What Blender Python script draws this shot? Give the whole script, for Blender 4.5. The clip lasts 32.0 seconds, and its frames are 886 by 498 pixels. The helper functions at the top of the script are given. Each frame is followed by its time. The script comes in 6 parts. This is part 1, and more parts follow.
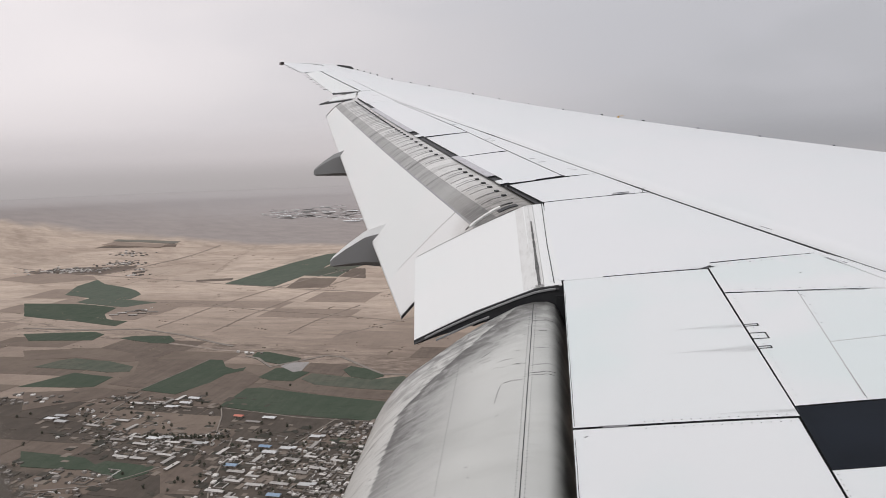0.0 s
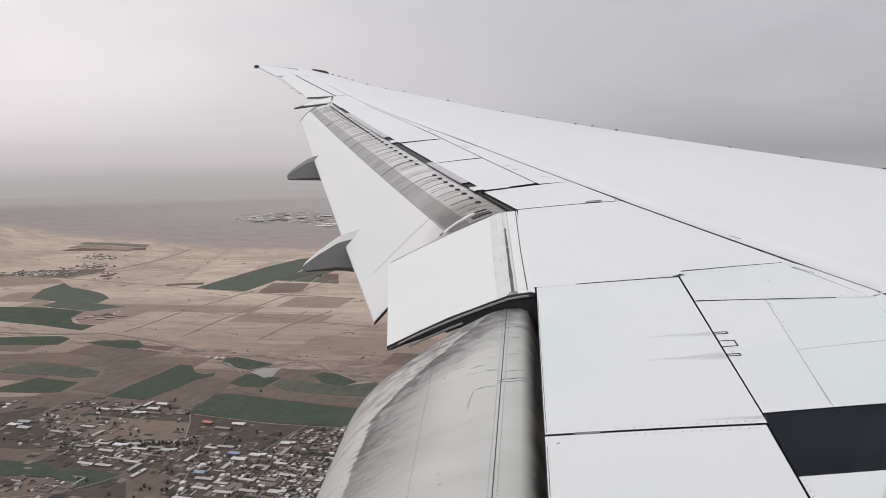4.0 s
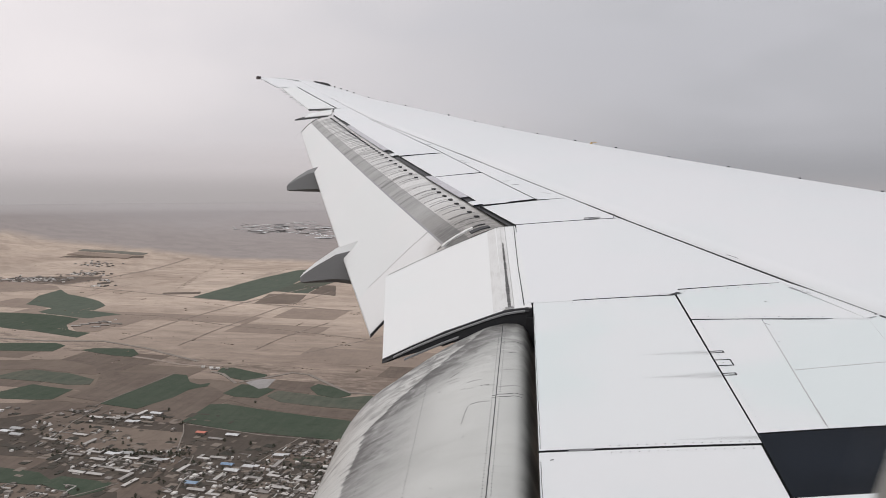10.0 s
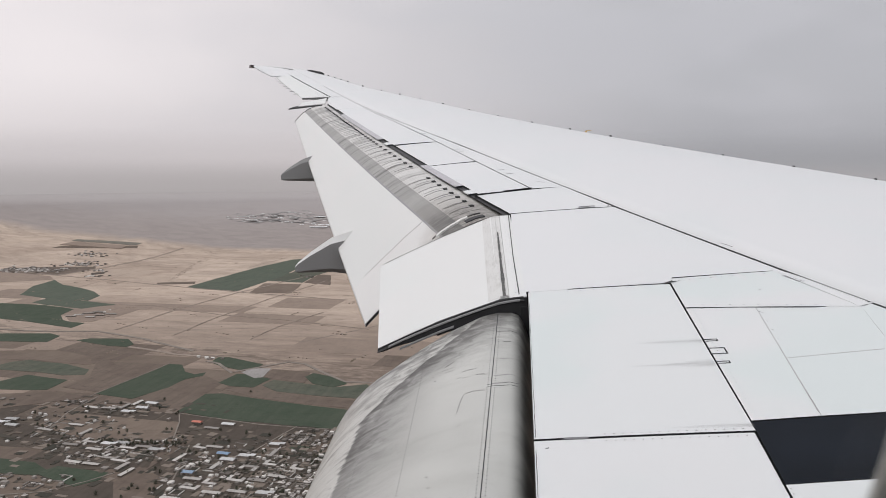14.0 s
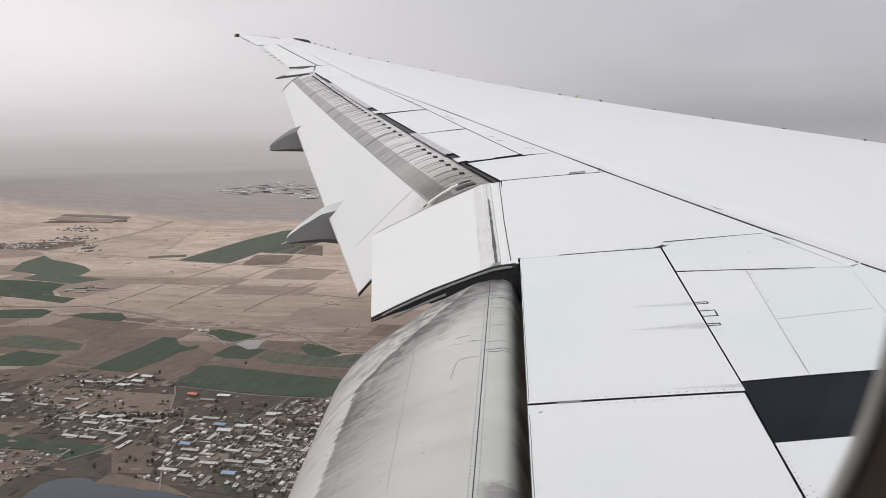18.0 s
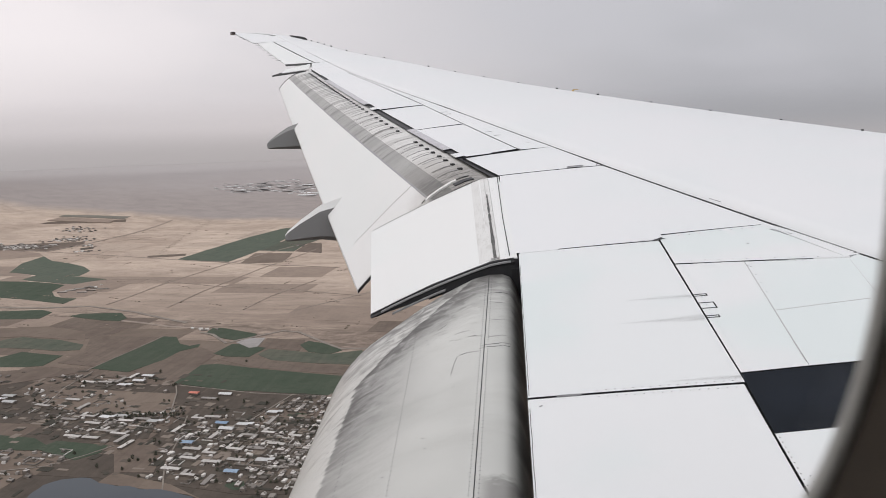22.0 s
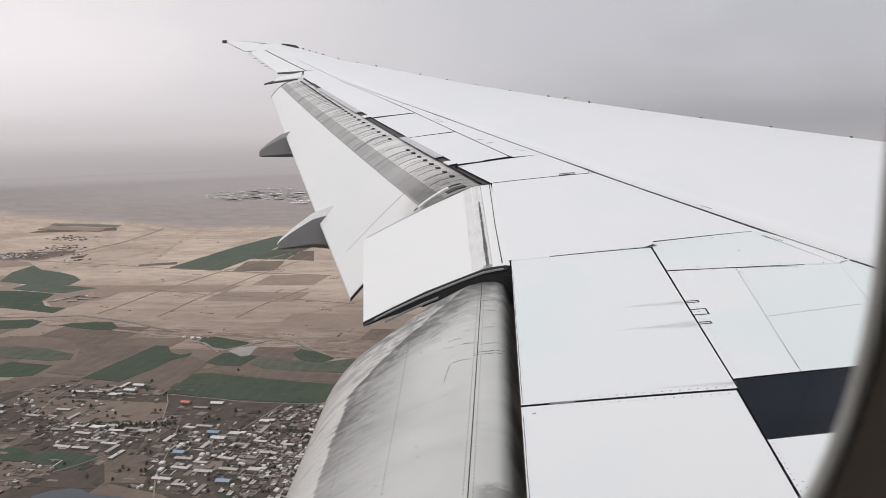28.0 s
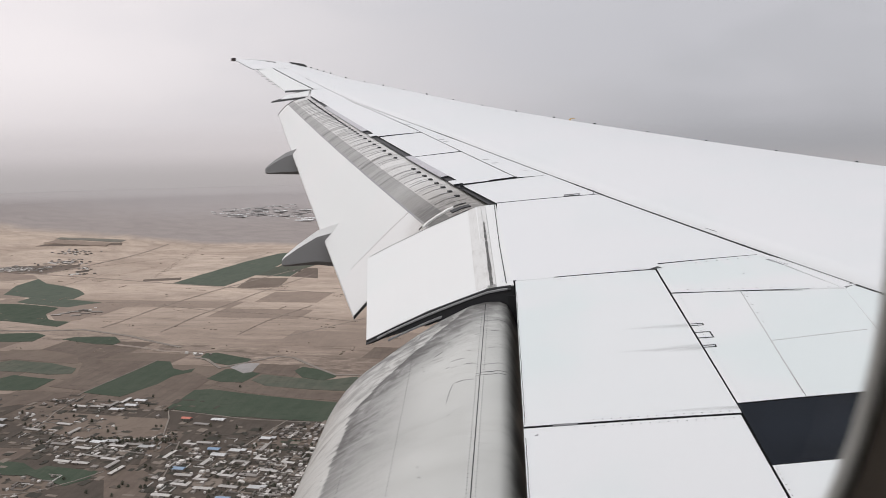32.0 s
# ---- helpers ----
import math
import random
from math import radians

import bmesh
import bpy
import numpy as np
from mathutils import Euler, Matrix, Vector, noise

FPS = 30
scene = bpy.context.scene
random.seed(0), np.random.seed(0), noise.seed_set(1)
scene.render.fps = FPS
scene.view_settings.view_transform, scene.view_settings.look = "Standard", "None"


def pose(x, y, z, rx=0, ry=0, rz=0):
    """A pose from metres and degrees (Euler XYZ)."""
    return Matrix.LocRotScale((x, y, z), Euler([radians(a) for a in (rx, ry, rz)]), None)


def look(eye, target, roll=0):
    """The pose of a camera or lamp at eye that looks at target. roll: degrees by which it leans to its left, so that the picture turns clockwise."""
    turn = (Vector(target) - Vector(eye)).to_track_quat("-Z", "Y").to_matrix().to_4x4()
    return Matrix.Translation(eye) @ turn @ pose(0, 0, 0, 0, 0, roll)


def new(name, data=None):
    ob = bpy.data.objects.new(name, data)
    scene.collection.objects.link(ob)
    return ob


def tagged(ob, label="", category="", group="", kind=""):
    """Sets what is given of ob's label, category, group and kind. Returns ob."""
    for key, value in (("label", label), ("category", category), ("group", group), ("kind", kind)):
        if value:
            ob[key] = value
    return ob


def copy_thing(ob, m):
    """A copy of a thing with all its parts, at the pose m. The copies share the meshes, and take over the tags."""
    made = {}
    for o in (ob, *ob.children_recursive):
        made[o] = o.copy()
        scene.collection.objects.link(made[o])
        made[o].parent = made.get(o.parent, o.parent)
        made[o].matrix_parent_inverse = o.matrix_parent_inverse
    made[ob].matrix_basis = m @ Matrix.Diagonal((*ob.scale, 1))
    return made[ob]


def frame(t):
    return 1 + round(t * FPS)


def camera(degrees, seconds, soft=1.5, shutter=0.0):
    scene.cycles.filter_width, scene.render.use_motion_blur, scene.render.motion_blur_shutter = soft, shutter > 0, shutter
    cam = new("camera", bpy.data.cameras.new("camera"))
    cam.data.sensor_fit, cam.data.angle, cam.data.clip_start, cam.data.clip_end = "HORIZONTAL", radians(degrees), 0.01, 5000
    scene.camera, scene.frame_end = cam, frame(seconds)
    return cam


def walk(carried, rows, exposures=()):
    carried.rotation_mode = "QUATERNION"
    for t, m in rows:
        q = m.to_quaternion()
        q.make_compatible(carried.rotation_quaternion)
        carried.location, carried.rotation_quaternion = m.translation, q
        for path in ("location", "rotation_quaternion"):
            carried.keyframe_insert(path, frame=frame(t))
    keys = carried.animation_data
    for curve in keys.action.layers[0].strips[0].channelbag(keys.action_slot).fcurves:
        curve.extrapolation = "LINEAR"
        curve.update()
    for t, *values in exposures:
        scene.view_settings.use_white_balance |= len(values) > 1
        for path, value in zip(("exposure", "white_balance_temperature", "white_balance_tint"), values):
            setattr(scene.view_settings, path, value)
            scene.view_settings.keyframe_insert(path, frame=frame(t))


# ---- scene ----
# A look out of a cabin window over the wing of a large airliner, low over farmland.
# x: towards the nose, y: outboard along the wing, z: up; the eye starts at the origin.
cam = camera(62.2, 32.0, soft=0.8)
cam.data.dof.use_dof, cam.data.dof.focus_distance, cam.data.dof.aperture_fstop = True, 9.0, 7.0
PATH = [
    (0, -0.0020, -0.0010, 0.0030, 82.85, 1.62, 8.06),
    (0.5, -0.0010, 0.0000, 0.0030, 82.70, 1.70, 8.00),
    (1, -0.0010, 0.0000, 0.0030, 82.62, 1.63, 7.89),
    (1.5, -0.0020, 0.0000, 0.0030, 82.77, 1.32, 7.60),
    (2, -0.0030, 0.0000, 0.0030, 83.10, 1.05, 7.12),
    (2.5, -0.0040, 0.0000, 0.0030, 83.38, 0.83, 6.70),
    (3, -0.0060, 0.0000, 0.0020, 83.48, 0.74, 6.27),
    (3.5, -0.0060, -0.0010, 0.0020, 83.36, 0.90, 6.08),
    (5.5, -0.0050, -0.0020, 0.0020, 83.18, 0.02, 6.47),
    (6, -0.0050, -0.0020, 0.0020, 83.09, -0.19, 6.72),
    (6.5, -0.0040, -0.0020, 0.0020, 83.13, -0.26, 6.99),
    (7, -0.0040, -0.0020, 0.0020, 83.41, -0.24, 7.25),
    (7.5, -0.0030, -0.0020, 0.0010, 83.62, -0.21, 7.44),
    (8, -0.0030, -0.0010, 0.0000, 83.60, -0.05, 7.40),
    (8.5, -0.0020, -0.0010, 0.0000, 83.71, -0.07, 7.08),
    (9, -0.0010, 0.0000, -0.0010, 83.81, -0.02, 6.62),
    (9.5, -0.0010, 0.0000, -0.0010, 83.99, 0.00, 6.25),
    (10, -0.0010, 0.0000, -0.0020, 84.39, -0.34, 6.06),
    (10.5, 0.0000, -0.0000, -0.0010, 84.75, -0.61, 6.00),
    (11, 0.0002, -0.0000, -0.0011, 84.49, -0.52, 6.01),
    (11.5, 0.0005, -0.0011, -0.0002, 84.26, -0.48, 6.00),
    (12, -0.0000, -0.0011, 0.0007, 84.27, -0.49, 5.96),
    (12.5, 0.0005, -0.0002, 0.0016, 84.14, -0.39, 5.90),
    (13, 0.0000, -0.0003, 0.0024, 83.73, -0.36, 5.81),
    (13.5, -0.0005, -0.0004, 0.0033, 83.54, -0.20, 5.76),
    (14, -0.0014, 0.0004, 0.0032, 83.52, -0.17, 5.64),
    (14.5, -0.0015, -0.0006, 0.0042, 83.26, -0.03, 5.43),
    (16.5, -0.0006, -0.0003, 0.0014, 81.28, 0.40, 4.84),
    (17, -0.0003, -0.0001, 0.0006, 81.20, 0.39, 4.84),
    (17.5, -0.0009, 0.0001, 0.0009, 81.13, 0.52, 4.85),
    (18, -0.0004, -0.0007, 0.0003, 81.06, 0.74, 4.86),
    (18.5, -0.0006, -0.0006, -0.0003, 80.86, 0.97, 4.86),
    (19, 0.0015, -0.0006, 0.0001, 80.77, 1.14, 4.86),
    (19.5, 0.0027, -0.0016, -0.0005, 80.91, 1.07, 4.78),
    (20, 0.0028, -0.0017, -0.0003, 80.93, 1.22, 4.73),
    (20.5, 0.0037, -0.0016, -0.0002, 80.81, 1.32, 4.71),
    (21, 0.0036, -0.0016, -0.0002, 80.87, 1.30, 4.69),
    (21.5, 0.0043, -0.0016, -0.0003, 80.76, 1.41, 4.69),
    (22, 0.0042, -0.0015, -0.0003, 80.72, 1.48, 4.68),
    (22.5, 0.0041, -0.0015, -0.0004, 81.02, 1.36, 4.57),
    (23, 0.0041, -0.0015, -0.0005, 81.10, 1.40, 4.47),
    (23.5, 0.0042, -0.0015, -0.0005, 81.10, 1.48, 4.38),
    (24, 0.0045, -0.0006, -0.0006, 80.90, 1.63, 4.31),
    (24.5, 0.0051, 0.0002, -0.0008, 80.93, 1.63, 4.27),
    (25, 0.0046, 0.0000, -0.0009, 80.93, 1.59, 4.27),
    (25.5, 0.0040, 0.0009, -0.0002, 81.18, 1.55, 4.29),
    (27.5, 0.0021, -0.0030, 0.0008, 81.27, 1.59, 4.10),
    (28, 0.0022, -0.0031, 0.0006, 81.29, 1.58, 4.06),
    (28.5, 0.0022, -0.0031, 0.0003, 81.42, 1.50, 3.98),
    (29, 0.0022, -0.0041, 0.0011, 81.52, 1.54, 3.85),
    (29.5, 0.0020, -0.0041, 0.0010, 81.58, 1.49, 3.74),
    (30, 0.0020, -0.0040, 0.0010, 81.67, 1.42, 3.66),
    (30.5, 0.0021, -0.0041, 0.0010, 81.82, 1.20, 3.69),
    (31, 0.0015, -0.0032, 0.0010, 82.09, 1.04, 3.81),
    (31.5, 0.0018, -0.0032, 0.0010, 82.41, 0.87, 4.08),
    (32, 0.0020, -0.0023, 0.0011, 82.79, 0.86, 4.49),
]
walk(cam, [(t, pose(x, y, z, rx, ry, rz)) for t, x, y, z, rx, ry, rz in PATH],
     exposures=[(0.0, -0.05), (7.0, -0.05), (12.0, -0.08), (15.0, -0.04), (18.0, 0.0), (24.0, 0.02), (32.0, 0.01)])

# ---------------------------------------------------------------- world and light
GROUND = -400.0
SUN_EL, SUN_AZ = radians(48), radians(-118)      # behind thick cloud, aft of the wing

world = bpy.data.worlds.new("overcast_sky")
scene.world = world
world.use_nodes = True
wn, wl = world.node_tree.nodes, world.node_tree.links
wn.clear()


def wmath(op, a, b=None, clamp=False):
    n = wn.new("ShaderNodeMath")
    n.operation, n.use_clamp = op, clamp
    for k, v in enumerate((a, b)):
        if v is None:
            continue
        if isinstance(v, (int, float)):
            n.inputs[k].default_value = v
        else:
            wl.new(v, n.inputs[k])
    return n.outputs[0]


def wmix(fac, a, b):
    n = wn.new("ShaderNodeMix")
    n.data_type = "RGBA"
    for key, v in ((0, fac), (6, a), (7, b)):
        if isinstance(v, (tuple, float, int)):
            n.inputs[key].default_value = v
        else:
            wl.new(v, n.inputs[key])
    return n.outputs[2]


def wsmooth(v, lo, hi):
    n = wn.new("ShaderNodeMapRange")
    n.interpolation_type = "SMOOTHSTEP"
    wl.new(v, n.inputs[0])
    n.inputs[1].default_value, n.inputs[2].default_value = lo, hi
    return n.outputs[0]


tc = wn.new("ShaderNodeTexCoord")
sep = wn.new("ShaderNodeSeparateXYZ")
wl.new(tc.outputs["Generated"], sep.inputs[0])
dx, dy, dz = sep.outputs
cloud = wn.new("ShaderNodeTexNoise")
cloud.inputs["Scale"].default_value, cloud.inputs["Detail"].default_value = 2.6, 4.0
cloud.inputs["Roughness"].default_value = 0.5
squash = wn.new("ShaderNodeMapping")
squash.inputs["Scale"].default_value = (1.0, 1.0, 3.2)
wl.new(tc.outputs["Generated"], squash.inputs[0])
wl.new(squash.outputs[0], cloud.inputs["Vector"])
puff = wmath("MULTIPLY", wmath("SUBTRACT", cloud.outputs[0], 0.5), 0.30)
aft = wsmooth(wmath("ADD", dx, puff), 0.27, -0.74)
cover = wmix(aft, (0.505, 0.505, 0.538, 1), (0.92, 0.862, 0.875, 1))
fleece = wn.new("ShaderNodeTexNoise")
fleece.inputs["Scale"].default_value, fleece.inputs["Detail"].default_value, fleece.inputs["Roughness"].default_value = 4.5, 5.0, 0.55
wl.new(squash.outputs[0], fleece.inputs["Vector"])
thick = wmath("MULTIPLY", wsmooth(fleece.outputs[0], 0.42, 0.66), wmath("SUBTRACT", 0.45, wmath("MULTIPLY", aft, 0.40)))
cover = wmix(thick, cover, (0.585, 0.58, 0.62, 1))
high = wsmooth(wmath("ADD", dz, wmath("MULTIPLY", puff, 0.5)), 0.10, 0.95)
cover = wmix(high, cover, (1.02, 1.02, 1.05, 1))
low = wsmooth(dz, 0.12, -0.045)
cover = wmix(wmath("MULTIPLY", low, 0.97), cover, wmix(wsmooth(dx, 0.30, -0.25), (0.36, 0.36, 0.384, 1), (0.60, 0.561, 0.572, 1)))
bg = wn.new("ShaderNodeBackground")
wl.new(cover, bg.inputs[0])
bg.inputs[1].default_value = 1.0
nish = wn.new("ShaderNodeTexSky")
nish.sky_type, nish.sun_disc = "NISHITA", False
nish.sun_elevation, nish.sun_rotation = SUN_EL, SUN_AZ
nish.air_density, nish.dust_density = 1.0, 6.0
bg2 = wn.new("ShaderNodeBackground")
wl.new(nish.outputs[0], bg2.inputs[0])
bg2.inputs[1].default_value = 0.004
both = wn.new("ShaderNodeAddShader")
wl.new(bg.outputs[0], both.inputs[0])
wl.new(bg2.outputs[0], both.inputs[1])
wout = wn.new("ShaderNodeOutputWorld")
wl.new(both.outputs[0], wout.inputs[0])

sun = new("sun", bpy.data.lights.new("sun", "SUN"))
sun.data.energy, sun.data.angle, sun.data.color = 0.55, radians(40), (1.0, 0.97, 0.94)
sun.matrix_world = look((0, 0, 50), Vector((0, 0, 50)) - Vector((math.sin(SUN_AZ) * math.cos(SUN_EL), math.cos(SUN_AZ) * math.cos(SUN_EL), math.sin(SUN_EL))))

# ---------------------------------------------------------------- materials


class Nodes:
    """A principled material with a few helpers."""

    def __init__(self, name, rough=0.5, metal=0.0, spec=0.5):
        self.m = bpy.data.materials.new(name)
        self.m.use_nodes = True
        self.n, self.l = self.m.node_tree.nodes, self.m.node_tree.links
        self.b = self.n["Principled BSDF"]
        self.b.inputs["Roughness"].default_value = rough
        self.b.inputs["Metallic"].default_value = metal
        self.b.inputs["Specular IOR Level"].default_value = spec
        self.co = self.n.new("ShaderNodeTexCoord").outputs["Object"]

    def put(self, socket, v):
        if isinstance(v, (int, float, tuple)):
            socket.default_value = v
        else:
            self.l.new(v, socket)

    def noise(self, scale, detail=4.0, stretch=(1, 1, 1), rough=0.55, warp=0.0):
        mp = self.n.new("ShaderNodeMapping")
        mp.inputs["Scale"].default_value = stretch
        self.l.new(self.co, mp.inputs[0])
        t = self.n.new("ShaderNodeTexNoise")
        t.inputs["Scale"].default_value, t.inputs["Detail"].default_value = scale, detail
        t.inputs["Roughness"].default_value, t.inputs["Distortion"].default_value = rough, warp
        self.l.new(mp.outputs[0], t.inputs["Vector"])
        return t.outputs[0]

    def axis(self, k):
        s = self.n.new("ShaderNodeSeparateXYZ")
        self.l.new(self.co, s.inputs[0])
        return s.outputs[k]

    def math(self, op, a, b=0.0, clamp=False):
        t = self.n.new("ShaderNodeMath")
        t.operation, t.use_clamp = op, clamp
        self.put(t.inputs[0], a)
        self.put(t.inputs[1], b)
        return t.outputs[0]

    def step(self, v, lo, hi, out_lo=0.0, out_hi=1.0):
        t = self.n.new("ShaderNodeMapRange")
        t.interpolation_type = "SMOOTHSTEP"
        self.put(t.inputs[0], v)
        for k, x in enumerate((lo, hi, out_lo, out_hi)):
            t.inputs[k + 1].default_value = x
        return t.outputs[0]

    def mix(self, fac, a, b):
        t = self.n.new("ShaderNodeMix")
        t.data_type = "RGBA"
        self.put(t.inputs[0], fac)
        self.put(t.inputs[6], a if not isinstance(a, tuple) or len(a) == 4 else (*a, 1))
        self.put(t.inputs[7], b if not isinstance(b, tuple) or len(b) == 4 else (*b, 1))
        return t.outputs[2]

    def random(self):
        return self.n.new("ShaderNodeObjectInfo").outputs["Random"]

    def bump(self, height, strength=0.2, distance=0.01):
        t = self.n.new("ShaderNodeBump")
        t.inputs["Strength"].default_value, t.inputs["Distance"].default_value = strength, distance
        self.l.new(height, t.inputs["Height"])
        self.l.new(t.outputs[0], self.b.inputs["Normal"])

    def done(self, colour):
        self.put(self.b.inputs["Base Color"], colour if not isinstance(colour, tuple) or len(colour) == 4 else (*colour, 1))
        return self.m


def paint_material(name, base, grime, amount, rough=0.38, tint=(0.965, 0.985, 0.982)):
    """Airliner paint: cyan patches put in for the pane's tint, fine streaks along the air flow, soft waviness."""
    k = Nodes(name, rough)
    cloudy = k.noise(0.75, 3)
    streak = k.noise(2.2, 5, (0.35, 5.0, 1.0), 0.6)
    fine = k.noise(60, 3)
    # cyan tint of the window pane, put into the paint colour
    c = k.mix(k.math("MULTIPLY", k.step(cloudy, 0.42, 0.60), 0.9), base, tuple(v * f for v, f in zip(base, tint)))
    c = k.mix(k.math("MULTIPLY", k.step(streak, 0.58, 0.82), amount), c, grime)
    c = k.mix(k.math("MULTIPLY", k.random(), 0.25), c, tuple(v * f for v, f in zip(base, tint)))
    k.put(k.b.inputs["Roughness"], k.step(fine, 0.3, 0.7, rough - 0.05, rough + 0.08))
    k.bump(k.noise(1.6, 2), 0.08, 0.01)
    return k.done(c)


WHITE = paint_material("white_wing_paint", (0.719, 0.719, 0.732), (0.50, 0.49, 0.48), 0.16)
WHITE_PANEL = paint_material("white_panel_paint", (0.719, 0.719, 0.728), (0.50, 0.49, 0.48), 0.16, 0.38, (0.905, 0.975, 0.962))
WHITE_FLAP = paint_material("white_flap_paint", (0.735, 0.735, 0.73), (0.45, 0.44, 0.43), 0.3)
# fairing grey held dark, its underside shade put into the colour
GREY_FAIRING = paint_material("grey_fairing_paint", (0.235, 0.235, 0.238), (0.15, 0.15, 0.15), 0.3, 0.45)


def flap_material():
    """Bare grey flap skin with soot rubbed along the flow and worn streaks near its outer end and edge."""
    k = Nodes("sooty_flap_skin", 0.42, 0.15)
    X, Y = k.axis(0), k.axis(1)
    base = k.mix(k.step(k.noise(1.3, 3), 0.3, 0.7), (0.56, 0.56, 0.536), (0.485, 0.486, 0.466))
    speck = k.noise(19.0, 6, (0.8, 1.5, 0.8), 0.72, 0.2)
    streak = k.noise(2.6, 6, (0.6, 1.9, 0.6), 0.65, 0.3)
    smear = k.noise(1.5, 5, (1, 1, 1), 0.6, 0.4)
    c = k.mix(k.math("MULTIPLY", k.step(streak, 0.5, 0.75), 0.16), base, (0.36, 0.35, 0.335))
    # soot swept along a line that runs with the rear edge and turns across the outer end
    drag = k.noise(7.0, 7, (0.5, 2.3, 0.3), 0.70, 0.35)
    line = k.math("ADD", k.math("MULTIPLY", k.math("MAXIMUM", k.math("SUBTRACT", Y, 4.60), 0.0), 0.85), -0.985)
    wob = k.math("MULTIPLY", k.math("SUBTRACT", smear, 0.5), 0.12)
    d = k.math("ADD", k.math("SUBTRACT", X, line), wob)
    d = k.math("ADD", d, k.math("MULTIPLY", k.math("SUBTRACT", drag, 0.5), 0.10))
    veil = k.math("MULTIPLY", k.step(d, 0.62, -0.06), k.step(d, -0.015, 0.012))
    veil = k.math("MULTIPLY", veil, k.step(Y, 2.6, 4.5, 0.42, 1.0))
    c = k.mix(k.math("MULTIPLY", veil, k.step(drag, 0.30, 0.64, 0.62, 1.0)), c, (0.105, 0.10, 0.096))
    core = k.math("MULTIPLY", k.step(d, 0.09, 0.010), k.step(d, -0.02, 0.006))
    core = k.math("MULTIPLY", core, k.step(drag, 0.42, 0.56))
    c = k.mix(k.math("MULTIPLY", core, k.step(Y, 3.7, 4.4, 0.05, 0.85)), c, (0.055, 0.052, 0.05))
    scrape = k.noise(9.0, 8, (0.8, 1.6, 0.5), 0.66, 0.6)
    torn = k.math("MULTIPLY", k.step(k.math("ABSOLUTE", k.math("ADD", d, 0.02)), 0.42, 0.06), k.step(Y, 3.6, 4.4, 0.1, 1.0))
    c = k.mix(k.math("MULTIPLY", torn, k.step(scrape, 0.50, 0.60, 0.0, 0.85)), c, (0.075, 0.071, 0.067))
    c = k.mix(k.math("MULTIPLY", torn, k.step(scrape, 0.46, 0.38, 0.0, 0.35)), c, (0.55, 0.54, 0.52))
    flake = k.math("MULTIPLY", k.step(drag, 0.50, 0.60), k.math("MULTIPLY", k.step(d, 0.02, -0.10), k.step(Y, 3.9, 4.6)))
    c = k.mix(k.math("MULTIPLY", flake, 0.6), c, (0.20, 0.19, 0.18))
    end = k.math("MULTIPLY", k.step(k.math("ADD", Y, wob), 4.62, 5.35), k.step(scrape, 0.42, 0.55, 0.12, 0.95))
    end = k.math("MULTIPLY", end, k.step(X, -0.12, -0.45, 0.45, 1.0))
    c = k.mix(end, c, (0.12, 0.115, 0.11))
    # gap shade and soot under the spoilers painted in, and a ragged smudge further in
    c = k.mix(k.math("MULTIPLY", k.step(k.math("ADD", X, k.math("MULTIPLY", streak, 0.08)), 0.045, 0.15), 0.85), c, (0.07, 0.068, 0.066))
    rag = k.math("ADD", k.math("ADD", Y, k.math("MULTIPLY", wob, 0.7)), k.math("MULTIPLY", k.math("SUBTRACT", speck, 0.5), 0.2))
    c = k.mix(k.math("MULTIPLY", k.math("MULTIPLY", k.step(rag, 3.08, 3.00), k.step(rag, 2.35, 2.6)), k.step(X, -0.16, -0.06, 0.0, 0.65)), c, (0.14, 0.13, 0.125))
    edge = k.math("MULTIPLY", k.step(d, 0.0, -0.02), k.step(Y, 5.2, 4.5, 0.35, 1.0))
    c = k.mix(k.math("MULTIPLY", edge, k.step(drag, 0.62, 0.46, 0.2, 0.75)), c, (0.58, 0.57, 0.545))
    rake = k.noise(16.0, 5, (0.5, 2.6, 0.5), 0.7, 0.3)
    c = k.mix(k.math("MULTIPLY", k.math("MULTIPLY", k.step(rake, 0.62, 0.72), k.step(smear, 0.45, 0.6)), 0.45), c, (0.27, 0.26, 0.25))
    k.put(k.b.inputs["Roughness"], k.step(streak, 0.3, 0.7, 0.34, 0.6))
    k.bump(k.noise(2.2, 3), 0.12, 0.01)
    return k.done(c)


SOOT_FLAP = flap_material()


